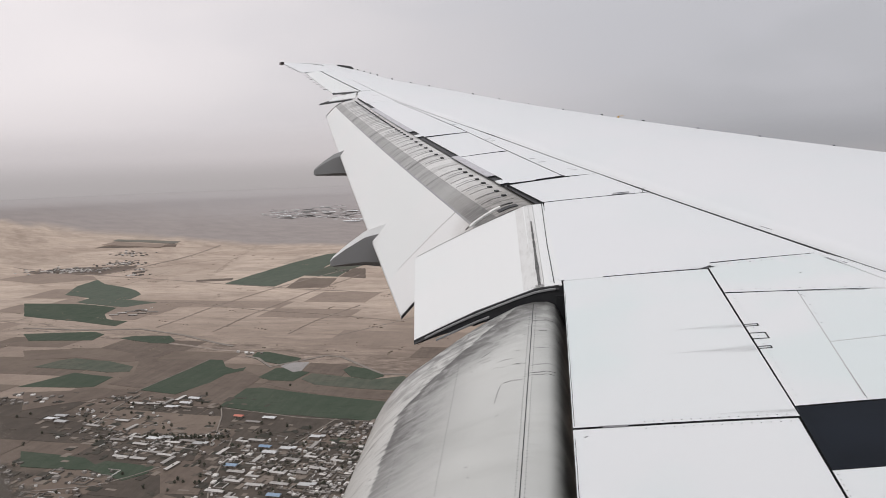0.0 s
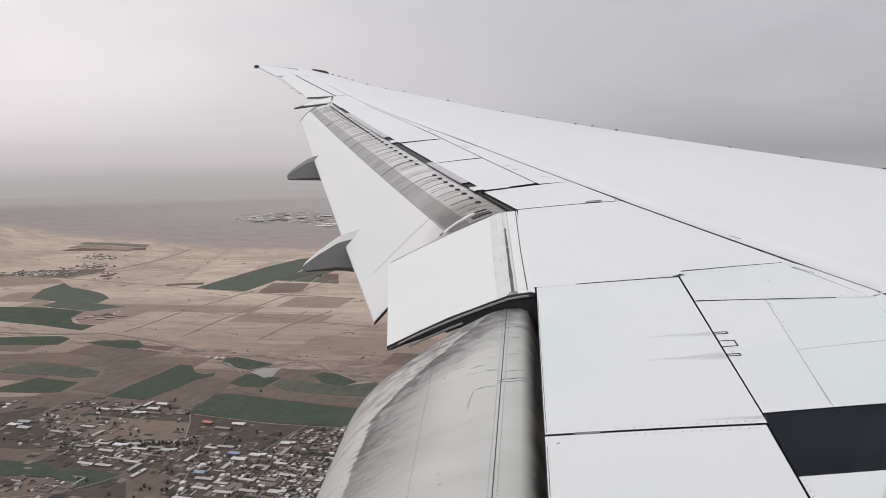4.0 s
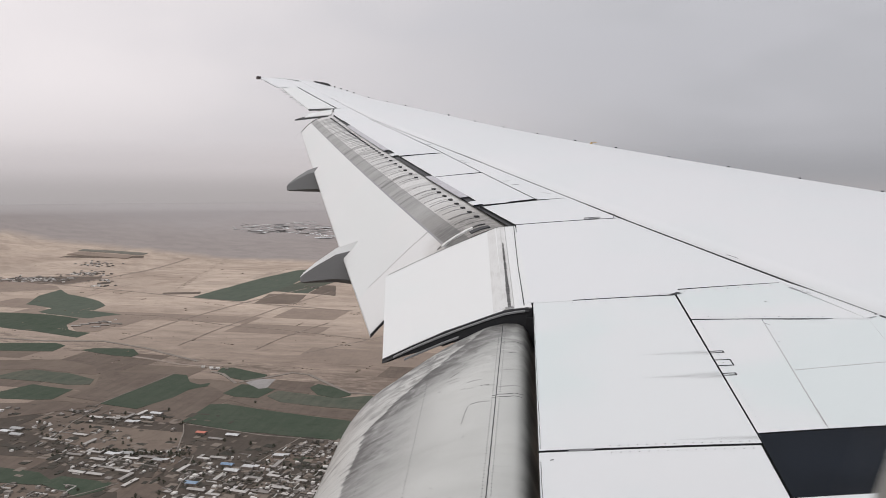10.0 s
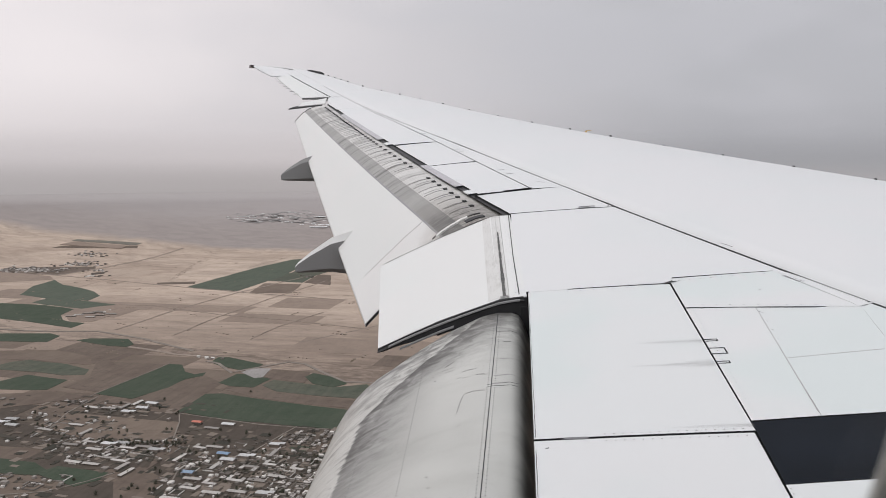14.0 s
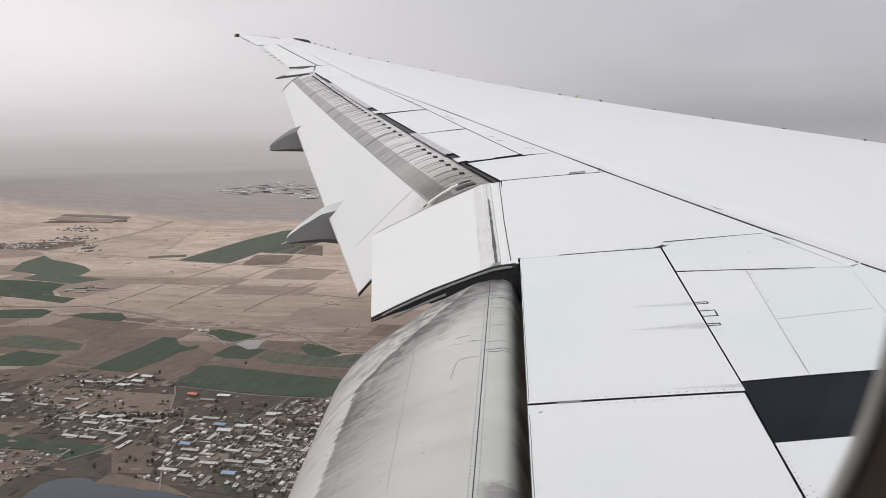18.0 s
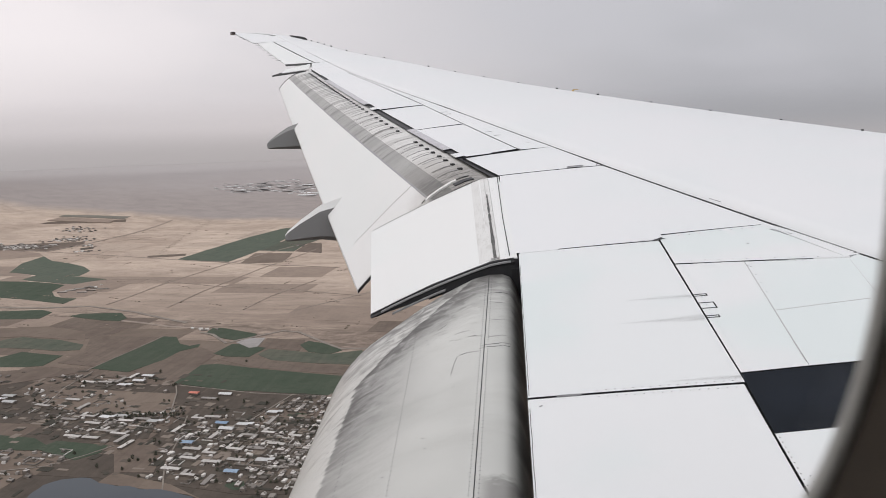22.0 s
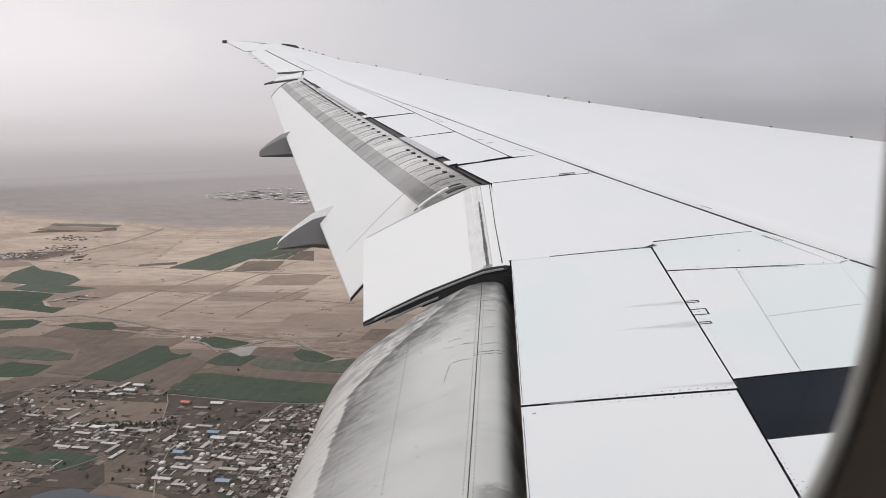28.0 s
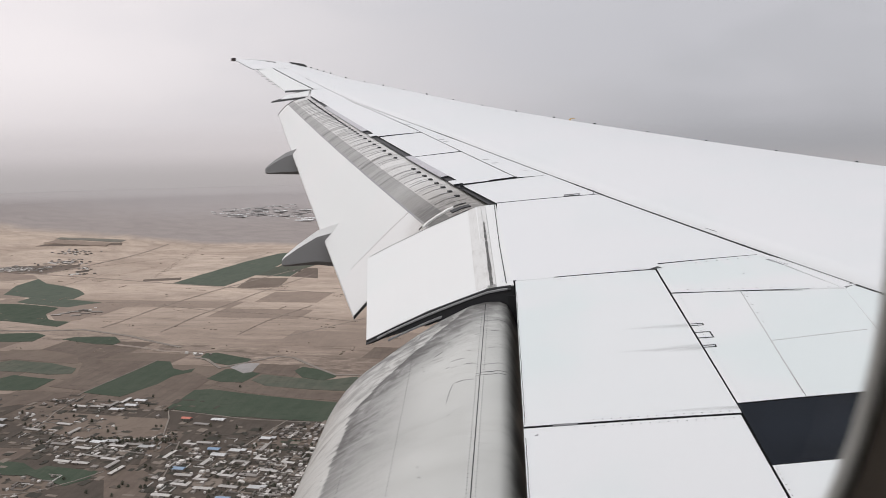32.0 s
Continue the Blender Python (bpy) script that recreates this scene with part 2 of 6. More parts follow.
def vane_material(name, base, dark, dirt):
    """Grey vane: chordwise bands of rubbed metal and soot."""
    k = Nodes(name, 0.42, 0.15)
    bands = k.noise(2.4, 2, (0.06, 1.3, 0.06), 0.5)
    lines = k.noise(8.5, 4, (0.05, 1.0, 0.05), 0.75)
    rubbed = k.noise(1.1, 3, (0.6, 1.0, 0.6), 0.6)
    fine = k.noise(15.0, 5, (0.5, 2.2, 0.5), 0.7, 0.3)
    c = k.mix(k.step(bands, 0.40, 0.60), base, tuple(v * 0.86 for v in base))
    c = k.mix(k.math("MULTIPLY", k.step(lines, 0.47, 0.66), k.step(rubbed, 0.36, 0.60, 0.22, dirt)), c, dark)
    c = k.mix(k.math("MULTIPLY", k.step(fine, 0.48, 0.72), 0.55), c, tuple(v * 0.55 for v in base))
    c = k.mix(k.math("MULTIPLY", k.step(k.math("ADD", k.axis(1), rubbed), 10.2, 9.0), 0.65), c, tuple(v * f for v, f in zip(base, (0.62, 0.585, 0.55))))
    grime = k.math("MULTIPLY", k.step(k.math("ADD", k.axis(1), k.math("MULTIPLY", fine, 0.7)), 9.62, 9.0), k.step(fine, 0.40, 0.58, 0.25, 0.9))
    c = k.mix(grime, c, tuple(v * 0.9 for v in dark))
    k.bump(bands, 0.2, 0.02)
    return k.done(c)


VANE_LIGHT = vane_material("vane_rubbed_grey", (0.64, 0.63, 0.615), (0.17, 0.16, 0.15), 0.95)
VANE_DARK = vane_material("vane_band_grey", (0.37, 0.365, 0.355), (0.09, 0.088, 0.085), 0.95)


def plain(name, base, rough=0.5, metal=0.0, var=0.15, scale=12.0):
    k = Nodes(name, rough, metal)
    c = k.mix(k.step(k.noise(scale, 4), 0.3, 0.7), base, tuple(v * (1 - var) for v in base))
    return k.done(c)


SEALANT = plain("dark_gap_sealant", (0.018, 0.018, 0.02), 0.75)
RUBBER = plain("black_rubber_seal", (0.03, 0.03, 0.033), 0.55)
COVE = plain("near_black", (0.022, 0.022, 0.024), 0.7)
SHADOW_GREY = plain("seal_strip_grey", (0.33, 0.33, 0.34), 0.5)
BLACK_PANEL = plain("blue_black_panel_paint", (0.0105, 0.014, 0.021), 0.6, 0, 0.4, 2.0)
BLACK_PANEL.node_tree.nodes["Principled BSDF"].inputs["Specular IOR Level"].default_value = 0.09
RIVET = plain("rivet_head_grey", (0.22, 0.22, 0.23), 0.45, 0.3)
STEEL = plain("worn_steel", (0.30, 0.30, 0.31), 0.35, 0.8)
LIP = plain("scuffed_bright_metal", (0.80, 0.795, 0.78), 0.4, 0.1, 0.35, 14)
SEAL_PALE = plain("violet_grey_seal_strip", (0.50, 0.49, 0.52), 0.5)
SEAL_FAINT = plain("faded_joint_filler", (0.47, 0.455, 0.455), 0.5)
YELLOW = plain("yellow_hook_paint", (0.55, 0.36, 0.12), 0.45)
INK = plain("stencil_ink", (0.20, 0.20, 0.21), 0.6)
RED_LENS = plain("dark_lamp_lens", (0.07, 0.05, 0.05), 0.25)


def stain_strip_material():
    k = Nodes("stained_seal_strip", 0.5)
    n = k.noise(6, 5, (2.5, 0.8, 1), 0.7)
    c = k.mix(k.step(n, 0.45, 0.7), (0.66, 0.655, 0.645), (0.54, 0.53, 0.515))
    return k.done(c)


STRIP = stain_strip_material()


def smudge_material():
    k = Nodes("smudged_white_paint", 0.45)
    n = k.noise(5, 5, (1, 1, 1), 0.65)
    a = k.step(k.math("ADD", k.axis(0), k.math("MULTIPLY", n, 0.4)), -1.05, -0.50)
    a = k.math("MULTIPLY", a, k.step(k.axis(1), 9.0, 8.45, 0.15, 0.9))
    c = k.mix(a, (0.733, 0.731, 0.726), (0.36, 0.325, 0.30))
    tar = k.math("MULTIPLY", k.step(k.math("ADD", k.axis(0), k.math("MULTIPLY", n, 0.3)), -0.62, -0.42), k.step(k.noise(12, 5, (1, 1, 1), 0.7), 0.45, 0.58, 0.1, 0.85))
    return k.done(k.mix(tar, c, (0.10, 0.095, 0.09)))


SMUDGE = smudge_material()


def oil_material():
    k = Nodes("black_oil_stain", 0.5)
    return k.done(k.mix(k.step(k.noise(30, 4), 0.4, 0.6), (0.03, 0.03, 0.03), (0.11, 0.105, 0.10)))


OIL = oil_material()
SCUFF = plain("grey_scuff", (0.33, 0.325, 0.32), 0.6)
# off-white lining coloured dark brown, the cabin's shade put into the colour
WALL_DARK = plain("brown_grey_cabin_lining", (0.15, 0.122, 0.095), 0.8, 0, 0.2, 30)
GASKET = plain("pale_window_gasket", (0.76, 0.75, 0.70), 0.6, 0, 0.1, 40)


def pane_material():
    m = bpy.data.materials.new("clear_acrylic")
    m.use_nodes = True
    n, l = m.node_tree.nodes, m.node_tree.links
    n.clear()
    tr, gl, mx, out = (n.new("ShaderNode" + s) for s in ("BsdfTransparent", "BsdfGlossy", "MixShader", "OutputMaterial"))
    gl.inputs["Roughness"].default_value = 0.02
    mx.inputs[0].default_value = 0.015
    l.new(tr.outputs[0], mx.inputs[1])
    l.new(gl.outputs[0], mx.inputs[2])
    l.new(mx.outputs[0], out.inputs[0])
    return m


PANE = pane_material()


def land_material():
    """Dry plain: pale sandy soil with wash marks, tracks and scrub; distance haze put into the far soil's colour."""
    k = Nodes("dry_plain_soil", 0.95, 0, 0.1)
    big = k.noise(0.0022, 5, (1, 1, 1), 0.6, 0.8)
    mid = k.noise(0.011, 5, (1.0, 2.2, 1), 0.65, 0.5)
    fine = k.noise(0.09, 4)
    c = k.mix(k.step(big, 0.36, 0.66), (0.50, 0.405, 0.335), (0.40, 0.318, 0.26))
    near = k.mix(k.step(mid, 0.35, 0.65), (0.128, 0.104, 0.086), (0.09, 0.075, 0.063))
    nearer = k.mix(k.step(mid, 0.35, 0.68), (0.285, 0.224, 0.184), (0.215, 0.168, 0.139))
    # soil lightens with distance, haze partly put into its colour
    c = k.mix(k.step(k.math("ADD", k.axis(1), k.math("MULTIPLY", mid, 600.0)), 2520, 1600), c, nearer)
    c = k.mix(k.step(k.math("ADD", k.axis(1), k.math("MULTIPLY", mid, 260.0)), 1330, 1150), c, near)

    def marks(v, lo, hi, amount, gain):
        """Darker or lighter soil where a pattern passes a level."""
        a = k.math("MULTIPLY", k.step(v, lo, hi), amount)
        t = k.n.new("ShaderNodeHueSaturation")
        t.inputs["Value"].default_value = gain
        k.put(t.inputs["Color"], c)
        return k.mix(a, c, t.outputs[0])

    wash = k.noise(0.006, 8, (0.5, 1.6, 1), 0.72, 1.4)
    rut = k.noise(0.028, 6, (0.45, 1.9, 1), 0.7, 0.6)
    scrub = k.noise(0.055, 6, (0.7, 1.4, 1), 0.75, 0.3)
    c = marks(mid, 0.50, 0.70, 0.6, 0.74)
    c = marks(mid, 0.46, 0.30, 0.6, 1.22)
    c = marks(wash, 0.51, 0.58, 0.6, 0.78)
    c = marks(wash, 0.45, 0.37, 0.6, 1.25)
    c = marks(rut, 0.55, 0.66, 0.6, 0.68)
    c = marks(rut, 0.44, 0.34, 0.5, 1.2)
    c = marks(scrub, 0.60, 0.70, 0.6, 0.55)
    c = marks(fine, 0.55, 0.75, 0.4, 0.6)
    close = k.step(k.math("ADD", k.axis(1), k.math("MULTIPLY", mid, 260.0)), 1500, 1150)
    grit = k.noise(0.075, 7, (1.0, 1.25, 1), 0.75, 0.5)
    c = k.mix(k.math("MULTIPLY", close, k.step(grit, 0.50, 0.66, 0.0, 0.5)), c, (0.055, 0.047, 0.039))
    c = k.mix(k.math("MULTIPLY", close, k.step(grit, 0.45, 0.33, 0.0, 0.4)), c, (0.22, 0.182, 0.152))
    # washed-out banks along the stream bed
    course = k.math("ADD", k.math("ADD", k.axis(1), k.math("MULTIPLY", k.axis(0), 0.29)), k.math("MULTIPLY", mid, 60.0))
    bed = k.math("MULTIPLY", k.step(course, 1215, 1265), k.step(course, 1395, 1340))
    gully = k.noise(0.02, 8, (0.6, 1.7, 1), 0.75, 1.6)
    c = k.mix(k.math("MULTIPLY", bed, k.step(gully, 0.50, 0.60, 0.0, 0.75)), c, (0.13, 0.105, 0.088))
    c = k.mix(k.math("MULTIPLY", bed, k.step(gully, 0.46, 0.36, 0.0, 0.6)), c, (0.45, 0.368, 0.306))
    # past the last fields the soil is greyed, haze put into its colour
    hazed_soil = k.mix(k.step(mid, 0.35, 0.7), (0.335, 0.296, 0.28), (0.292, 0.258, 0.246))
    c = k.mix(k.step(k.math("ADD", k.math("ADD", k.axis(1), k.math("MULTIPLY", k.axis(0), -0.02)), k.math("MULTIPLY", big, 260.0)), 3400, 3520), c, hazed_soil)
    # then paled towards the horizon, more haze painted into the soil
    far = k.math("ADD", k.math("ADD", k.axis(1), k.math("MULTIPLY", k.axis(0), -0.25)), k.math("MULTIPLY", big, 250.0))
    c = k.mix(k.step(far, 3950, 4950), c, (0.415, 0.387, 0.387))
    return k.done(c)


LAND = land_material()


def crop_material(name, base, other, rows=0.12):
    k = Nodes(name, 0.9, 0, 0.15)
    patch = k.noise(0.012, 5, (1, 1, 1), 0.65, 0.8)
    drill = k.noise(rows, 3, (1.0, 0.07, 1), 0.6)
    c = k.mix(k.step(patch, 0.35, 0.68), base, other)
    blot = k.noise(0.05, 6, (0.8, 1.3, 1), 0.72, 0.4)
    c = k.mix(k.math("MULTIPLY", k.step(blot, 0.52, 0.68), 0.6), c, tuple(v * 0.62 for v in base))
    c = k.mix(k.math("MULTIPLY", k.step(blot, 0.44, 0.30), 0.35), c, tuple(min(1.0, v * 1.3) for v in other))
    c = k.mix(k.math("MULTIPLY", k.step(drill, 0.45, 0.7), 0.35), c, tuple(v * 0.72 for v in base))
    c = k.mix(k.math("MULTIPLY", k.random(), 0.35), c, tuple(v * 0.75 for v in other))
    return k.done(c)


CROPS = {
    "green": crop_material("winter_wheat_green", (0.054, 0.073, 0.050), (0.074, 0.088, 0.064)),
    # far wheat, distance haze put into its green
    "young": crop_material("hazed_far_wheat", (0.086, 0.104, 0.080), (0.105, 0.118, 0.092)),
    "pale": crop_material("thin_green_crop", (0.080, 0.092, 0.070), (0.115, 0.112, 0.088)),
    "dry": crop_material("grey_green_crop", (0.17, 0.165, 0.14), (0.21, 0.19, 0.165)),
    "brown": crop_material("ploughed_brown_soil", (0.132, 0.102, 0.084), (0.172, 0.136, 0.112)),
    "plots": crop_material("dark_garden_plots", (0.075, 0.062, 0.052), (0.108, 0.088, 0.073), 0.25),
    "soil": crop_material("harrowed_soil", (0.20, 0.158, 0.128), (0.155, 0.12, 0.098)),
    "tan": crop_material("bare_tan_field", (0.45, 0.362, 0.297), (0.40, 0.32, 0.262)),
    "dust": crop_material("dusty_fallow_field", (0.30, 0.235, 0.192), (0.255, 0.20, 0.165)),
    "grey": crop_material("plastic_mulched_field", (0.34, 0.32, 0.31), (0.27, 0.25, 0.24)),
}
ROAD = plain("dusty_farm_track", (0.24, 0.205, 0.175), 0.9, 0, 0.25, 0.05)
ROAD_DARK = plain("earth_bank", (0.30, 0.242, 0.20), 0.9, 0, 0.3, 0.05)
WATER = plain("grey_lake_water", (0.045, 0.055, 0.068), 0.35, 0, 0.2, 0.01)
WATER.node_tree.nodes["Principled BSDF"].inputs["Specular IOR Level"].default_value = 0.25


def house_material(name, a, b):
    k = Nodes(name, 0.85, 0, 0.2)
    c = k.mix(k.random(), a, b)
    c = k.mix(k.math("MULTIPLY", k.step(k.noise(0.35, 4), 0.45, 0.7), 0.4), c, (0.18, 0.15, 0.13))
    return k.done(c)


def island_material(name, a, b, c3):
    k = Nodes(name, 0.85, 0, 0.2)
    r = k.n.new("ShaderNodeNewGeometry").outputs["Random Per Island"]
    c = k.mix(k.step(r, 0.1, 0.9), a, b)
    c = k.mix(k.step(r, 0.74, 0.76), c, c3)
    return k.done(c)


HOUSE_WALL = house_material("mud_and_block_wall", (0.13, 0.108, 0.09), (0.24, 0.21, 0.185))
HOUSE_ROOF = house_material("flat_roof_felt", (0.18, 0.16, 0.145), (0.54, 0.505, 0.48))
PALE_ROOF = house_material("dusty_pale_roof", (0.24, 0.22, 0.205), (0.56, 0.535, 0.51))
SHED_ROOF = house_material("white_sheet_roof", (0.36, 0.355, 0.35), (0.63, 0.63, 0.63))
RED_ROOF = house_material("red_sheet_roof", (0.50, 0.15, 0.11), (0.55, 0.20, 0.15))
BLUE_ROOF = house_material("blue_sheet_roof", (0.20, 0.29, 0.42), (0.28, 0.36, 0.46))
VILLAGE = island_material("village_roofs", (0.12, 0.105, 0.092), (0.34, 0.31, 0.285), (0.62, 0.59, 0.56))
FAR_SHEDS = island_material("far_white_roofs", (0.36, 0.345, 0.34), (0.44, 0.425, 0.42), (0.86, 0.86, 0.86))
GARDENS = island_material("mixed_yards_and_gardens", (0.045, 0.042, 0.034), (0.135, 0.108, 0.088), (0.20, 0.165, 0.138))
SCRUB = island_material("dry_scrub", (0.24, 0.19, 0.155), (0.30, 0.24, 0.195), (0.19, 0.16, 0.125))
TREE = island_material("dusty_dark_foliage", (0.055, 0.060, 0.044), (0.095, 0.095, 0.070), (0.12, 0.10, 0.075))
BARK = plain("bark", (0.10, 0.08, 0.06), 0.9)

# ---------------------------------------------------------------- mesh helpers


def mesh_from(name, verts, faces, material, smooth=False):
    me = bpy.data.meshes.new(name)
    me.from_pydata([tuple(v) for v in verts], [], faces)
    me.materials.append(material)
    if smooth:
        me.polygons.foreach_set("use_smooth", [True] * len(me.polygons))
    me.update()
    return me


def thing(name, at, label, category, group="", kind=""):
    ob = tagged(new(name), label, category, group, kind)
    ob.empty_display_size = 0.2
    ob.location = at
    return ob


def part(name, me, parent, label=""):
    """One mesh, its vertices in world metres, as a part of its thing or of another part."""
    ob = new(name, me)
    ob.parent = parent
    base = Vector((0, 0, 0))
    p = parent
    while p is not None:
        if p.type == "EMPTY":
            base = base + p.location
        p = p.parent
    if parent.type == "EMPTY":
        ob.location = -base
    return tagged(ob, label)


def grid_faces(nu, nv, flip=False):
    out = []
    for i in range(nu - 1):
        for j in range(nv - 1):
            q = (i * nv + j, i * nv + j + 1, (i + 1) * nv + j + 1, (i + 1) * nv + j)
            out.append(q[::-1] if flip else q)
    return out


def loft(rings, closed=True, caps=True):
    """Skin over rings of equal length."""
    n = len(rings[0])
    verts = [v for r in rings for v in r]
    faces = []
    for i in range(len(rings) - 1):
        for j in range(n if closed else n - 1):
            k = (j + 1) % n
            faces.append((i * n + j, i * n + k, (i + 1) * n + k, (i + 1) * n + j))
    if caps and closed:
        faces.append(tuple(range(n))[::-1])
        faces.append(tuple((len(rings) - 1) * n + j for j in range(n)))
    return verts, faces


def box(cx, cy, cz, sx, sy, sz, turn=0.0):
    c, s = math.cos(turn), math.sin(turn)
    v = []
    for k in (-1, 1):
        for a, b in ((-1, -1), (1, -1), (1, 1), (-1, 1)):
            x, y = a * sx / 2, b * sy / 2
            v.append((cx + x * c - y * s, cy + x * s + y * c, cz + k * sz / 2))
    return v, [(3, 2, 1, 0), (4, 5, 6, 7), (0, 1, 5, 4), (1, 2, 6, 5), (2, 3, 7, 6), (3, 0, 4, 7)]


def joined(pieces):
    verts, faces = [], []
    for v, f in pieces:
        o = len(verts)
        verts += v
        faces += [tuple(i + o for i in q) for q in f]
    return verts, faces


# ---------------------------------------------------------------- the wing's form
# trailing edge, leading edge and the leading edge's height over the trailing edge, all by distance outboard
TE_Y, TE_X = (-1.0, 5.54, 8.13, 18.3, 27.36), (0.105, 0.105, -0.057, -4.72, -9.9)
LE_Y, LE_X = (-1.0, 20.6, 23.3, 25.4, 26.2, 26.8, 27.2, 27.4), (12.475, -2.13, -4.24, -6.45, -7.5, -8.5, -9.3, -9.85)
RISE_Y, RISE = (0.0, 10.46, 18.1, 23.3, 25.4, 26.4, 27.36), (0.25, -0.07, -0.307, -0.40, -0.14, 0.0, 0.03)


def te_x(y):
    return float(np.interp(y, TE_Y, TE_X))


def le_x(y):
    return float(np.interp(y, LE_Y, LE_X))


def te_z(y):
    return -1.9 + 0.155 * y + 0.0018 * y * y


def top(x, y):
    """Height of the wing's upper skin."""
    c = max(le_x(y) - te_x(y), 0.3)
    s = x - te_x(y)
    q = min(max(s / c, -0.5), 1.1)
    return te_z(y) + 0.095 * s + (float(np.interp(y, RISE_Y, RISE)) - 0.095 * c) * q * q


def rear_spar(y):
    return float(np.interp(y, (-1, 5.11, 8.36, 12.18, 17.36, 23.97, 27.0), (5.15, 2.37, 0.97, -0.89, -3.61, -6.87, -8.4)))


wing = thing("airliner_wing", (0.6, 0.4, -1.9), "white swept airliner wing with flaps down and soot-stained flap skins", "aircraft wing")


def panel(name, corners, gap=0.006, nu=10, nv=10, material=WHITE, lift=0.0, deep=0.055, parent=None, label=""):
    """A skin panel over four plan corners (in order round it), with open joints round it and turned-down edges."""
    p = [Vector(c) for c in corners]
    mid = sum(p, Vector((0, 0))) / 4
    p = [c + (mid - c).normalized() * gap * 1.4 for c in p]
    rows = []
    for i in range(nu):
        u = i / (nu - 1)
        row = []
        for j in range(nv):
            v = j / (nv - 1)
            c = (p[0] * (1 - v) + p[1] * v) * (1 - u) + (p[3] * (1 - v) + p[2] * v) * u
            row.append((c.x, c.y, top(c.x, c.y) + lift))
        rows.append(row)
    verts = [v for r in rows for v in r]
    faces = grid_faces(nu, nv)
    rim = [j for j in range(nv)] + [i * nv + nv - 1 for i in range(1, nu)] + [(nu - 1) * nv + j for j in range(nv - 2, -1, -1)] + [i * nv for i in range(nu - 2, 0, -1)]
    o = len(verts)
    verts += [(verts[i][0], verts[i][1], verts[i][2] - deep) for i in rim]
    for k in range(len(rim)):
        m = (k + 1) % len(rim)
        faces.append((rim[k], o + k, o + m, rim[m]))
    me = mesh_from(name, verts, faces, material)
    me.materials.append(SEALANT)
    skirt = (nu - 1) * (nv - 1)
    me.polygons.foreach_set("material_index", [0 if k < skirt else 1 for k in range(len(faces))])
    return part(name, me, parent or wing, label)


# dark structure under the joints
ys = [-0.5 + 27.9 * (i / 70) for i in range(71)]
verts = []
for y in ys:
    a, b = te_x(y) + (0.02 if y < 24.6 else 0.14), le_x(y) - 0.04
    a = min(a, b - 0.02)
    if 18.2 < y < 25.0:
        a = te_x(y) + 1.0 * min(1, (y - 18.2) / 0.8)
        a = max(a, -4.90 - (y - 19.30) * 0.5191 + 0.03)
    for j in range(13):
        x = a + (b - a) * j / 12
        verts.append((x, y, top(x, y) - 0.06))
part("spar_box", mesh_from("spar_box", verts, grid_faces(len(ys), 13), SEALANT), wing, "dark sealant in the panel joints")

# upper skin ahead of the rear spar, round the nose to the lower skin
rings = []
for i in range(81):
    y = -0.5 + 27.9 * (i / 80)
    a, b = rear_spar(y) + 0.008, le_x(y)
    if y > 24.0:
        a = max(te_x(y), min(a, b - 0.1))
    a = min(a, b - 0.05)
    c = max(b - te_x(y), 0.2)
    t = 0.085 * c
    ring = [(a, y, top(a, y) - 0.03)]
    for j in range(19):
        x = a + (b - a) * (j / 18)
        ring.append((x, y, top(x, y)))
    zl = top(b, y)
    for j in range(1, 8):
        w = math.pi * j / 8
        ring.append((b + 0.022 * c * math.sin(w), y, zl - t * (1 - math.cos(w)) / 2))
    end = te_x(y) + 0.01 if y > 24.4 else (rear_spar(y) + 0.02 if y < 18.6 else max(-4.90 - (y - 19.30) * 0.5191, te_x(y)) + 0.03)
    end = min(end, b - 0.05)
    for j in range(6):
        u = j / 5
        x = b + (end - b) * u
        left = (x - te_x(y)) / c
        ring.append((x, y, top(x, y) - max(0.02, t * min(1, 1.6 * left))))
    rings.append(ring)
v, f = loft(rings, closed=False)
f.append(tuple(range(80 * len(rings[0]), 81 * len(rings[0]))))
part("main_skin", mesh_from("main_skin", v, f, WHITE, True), wing, "large white upper skin of the wing box")

# fixed skin panels behind the rear spar
HINGE = 1.16
panel("fixed_panel", ((0.0, 5.652), (-0.05, 8.11), (1.065, 8.115), (2.12, 5.652)), 0.002, 12, 12, label="fixed white panel ahead of the flaperon")
for name, cs, g in (
    ("access_panel", ((1.176, 5.136), (1.180, 5.74), (1.985, 5.82), (2.28, 5.04)), 0.0012),
    ("access_panel", ((1.160, 3.597), (1.176, 5.12), (1.626, 5.085), (1.494, 3.621)), 0.0008),
    ("access_panel", ((1.495, 3.621), (1.628, 5.085), (2.285, 5.028), (2.06, 3.657)), 0.001),
    ("access_panel", ((1.055, -0.4), (1.139, 3.068), (2.05, 3.130), (2.05, -0.4)), 0.002),
    ("access_panel", ((2.052, -0.4), (2.057, 3.64), (rear_spar(3.64) - 0.01, 3.64), (rear_spar(-0.4) - 0.01, -0.4)), 0.001),
    ("access_panel", ((2.063, 3.645), (2.288, 5.03), (2.37, 5.085), (rear_spar(3.66) - 0.01, 3.66)), 0.001),
):
    panel(name, cs, g, 8, 8, WHITE_PANEL)
panel("fillet_panel", ((1.99, 5.826), (2.125, 5.65), (2.365, 5.10), (2.285, 5.042)), 0.0004, 6, 6, deep=0.01)
panel("dark_panel", ((1.142, 3.073), (1.157, 3.588), (2.055, 3.650), (2.052, 3.135)), 0.001, 6, 6, BLACK_PANEL, -0.002, 0.02, label="blue-black painted panel")

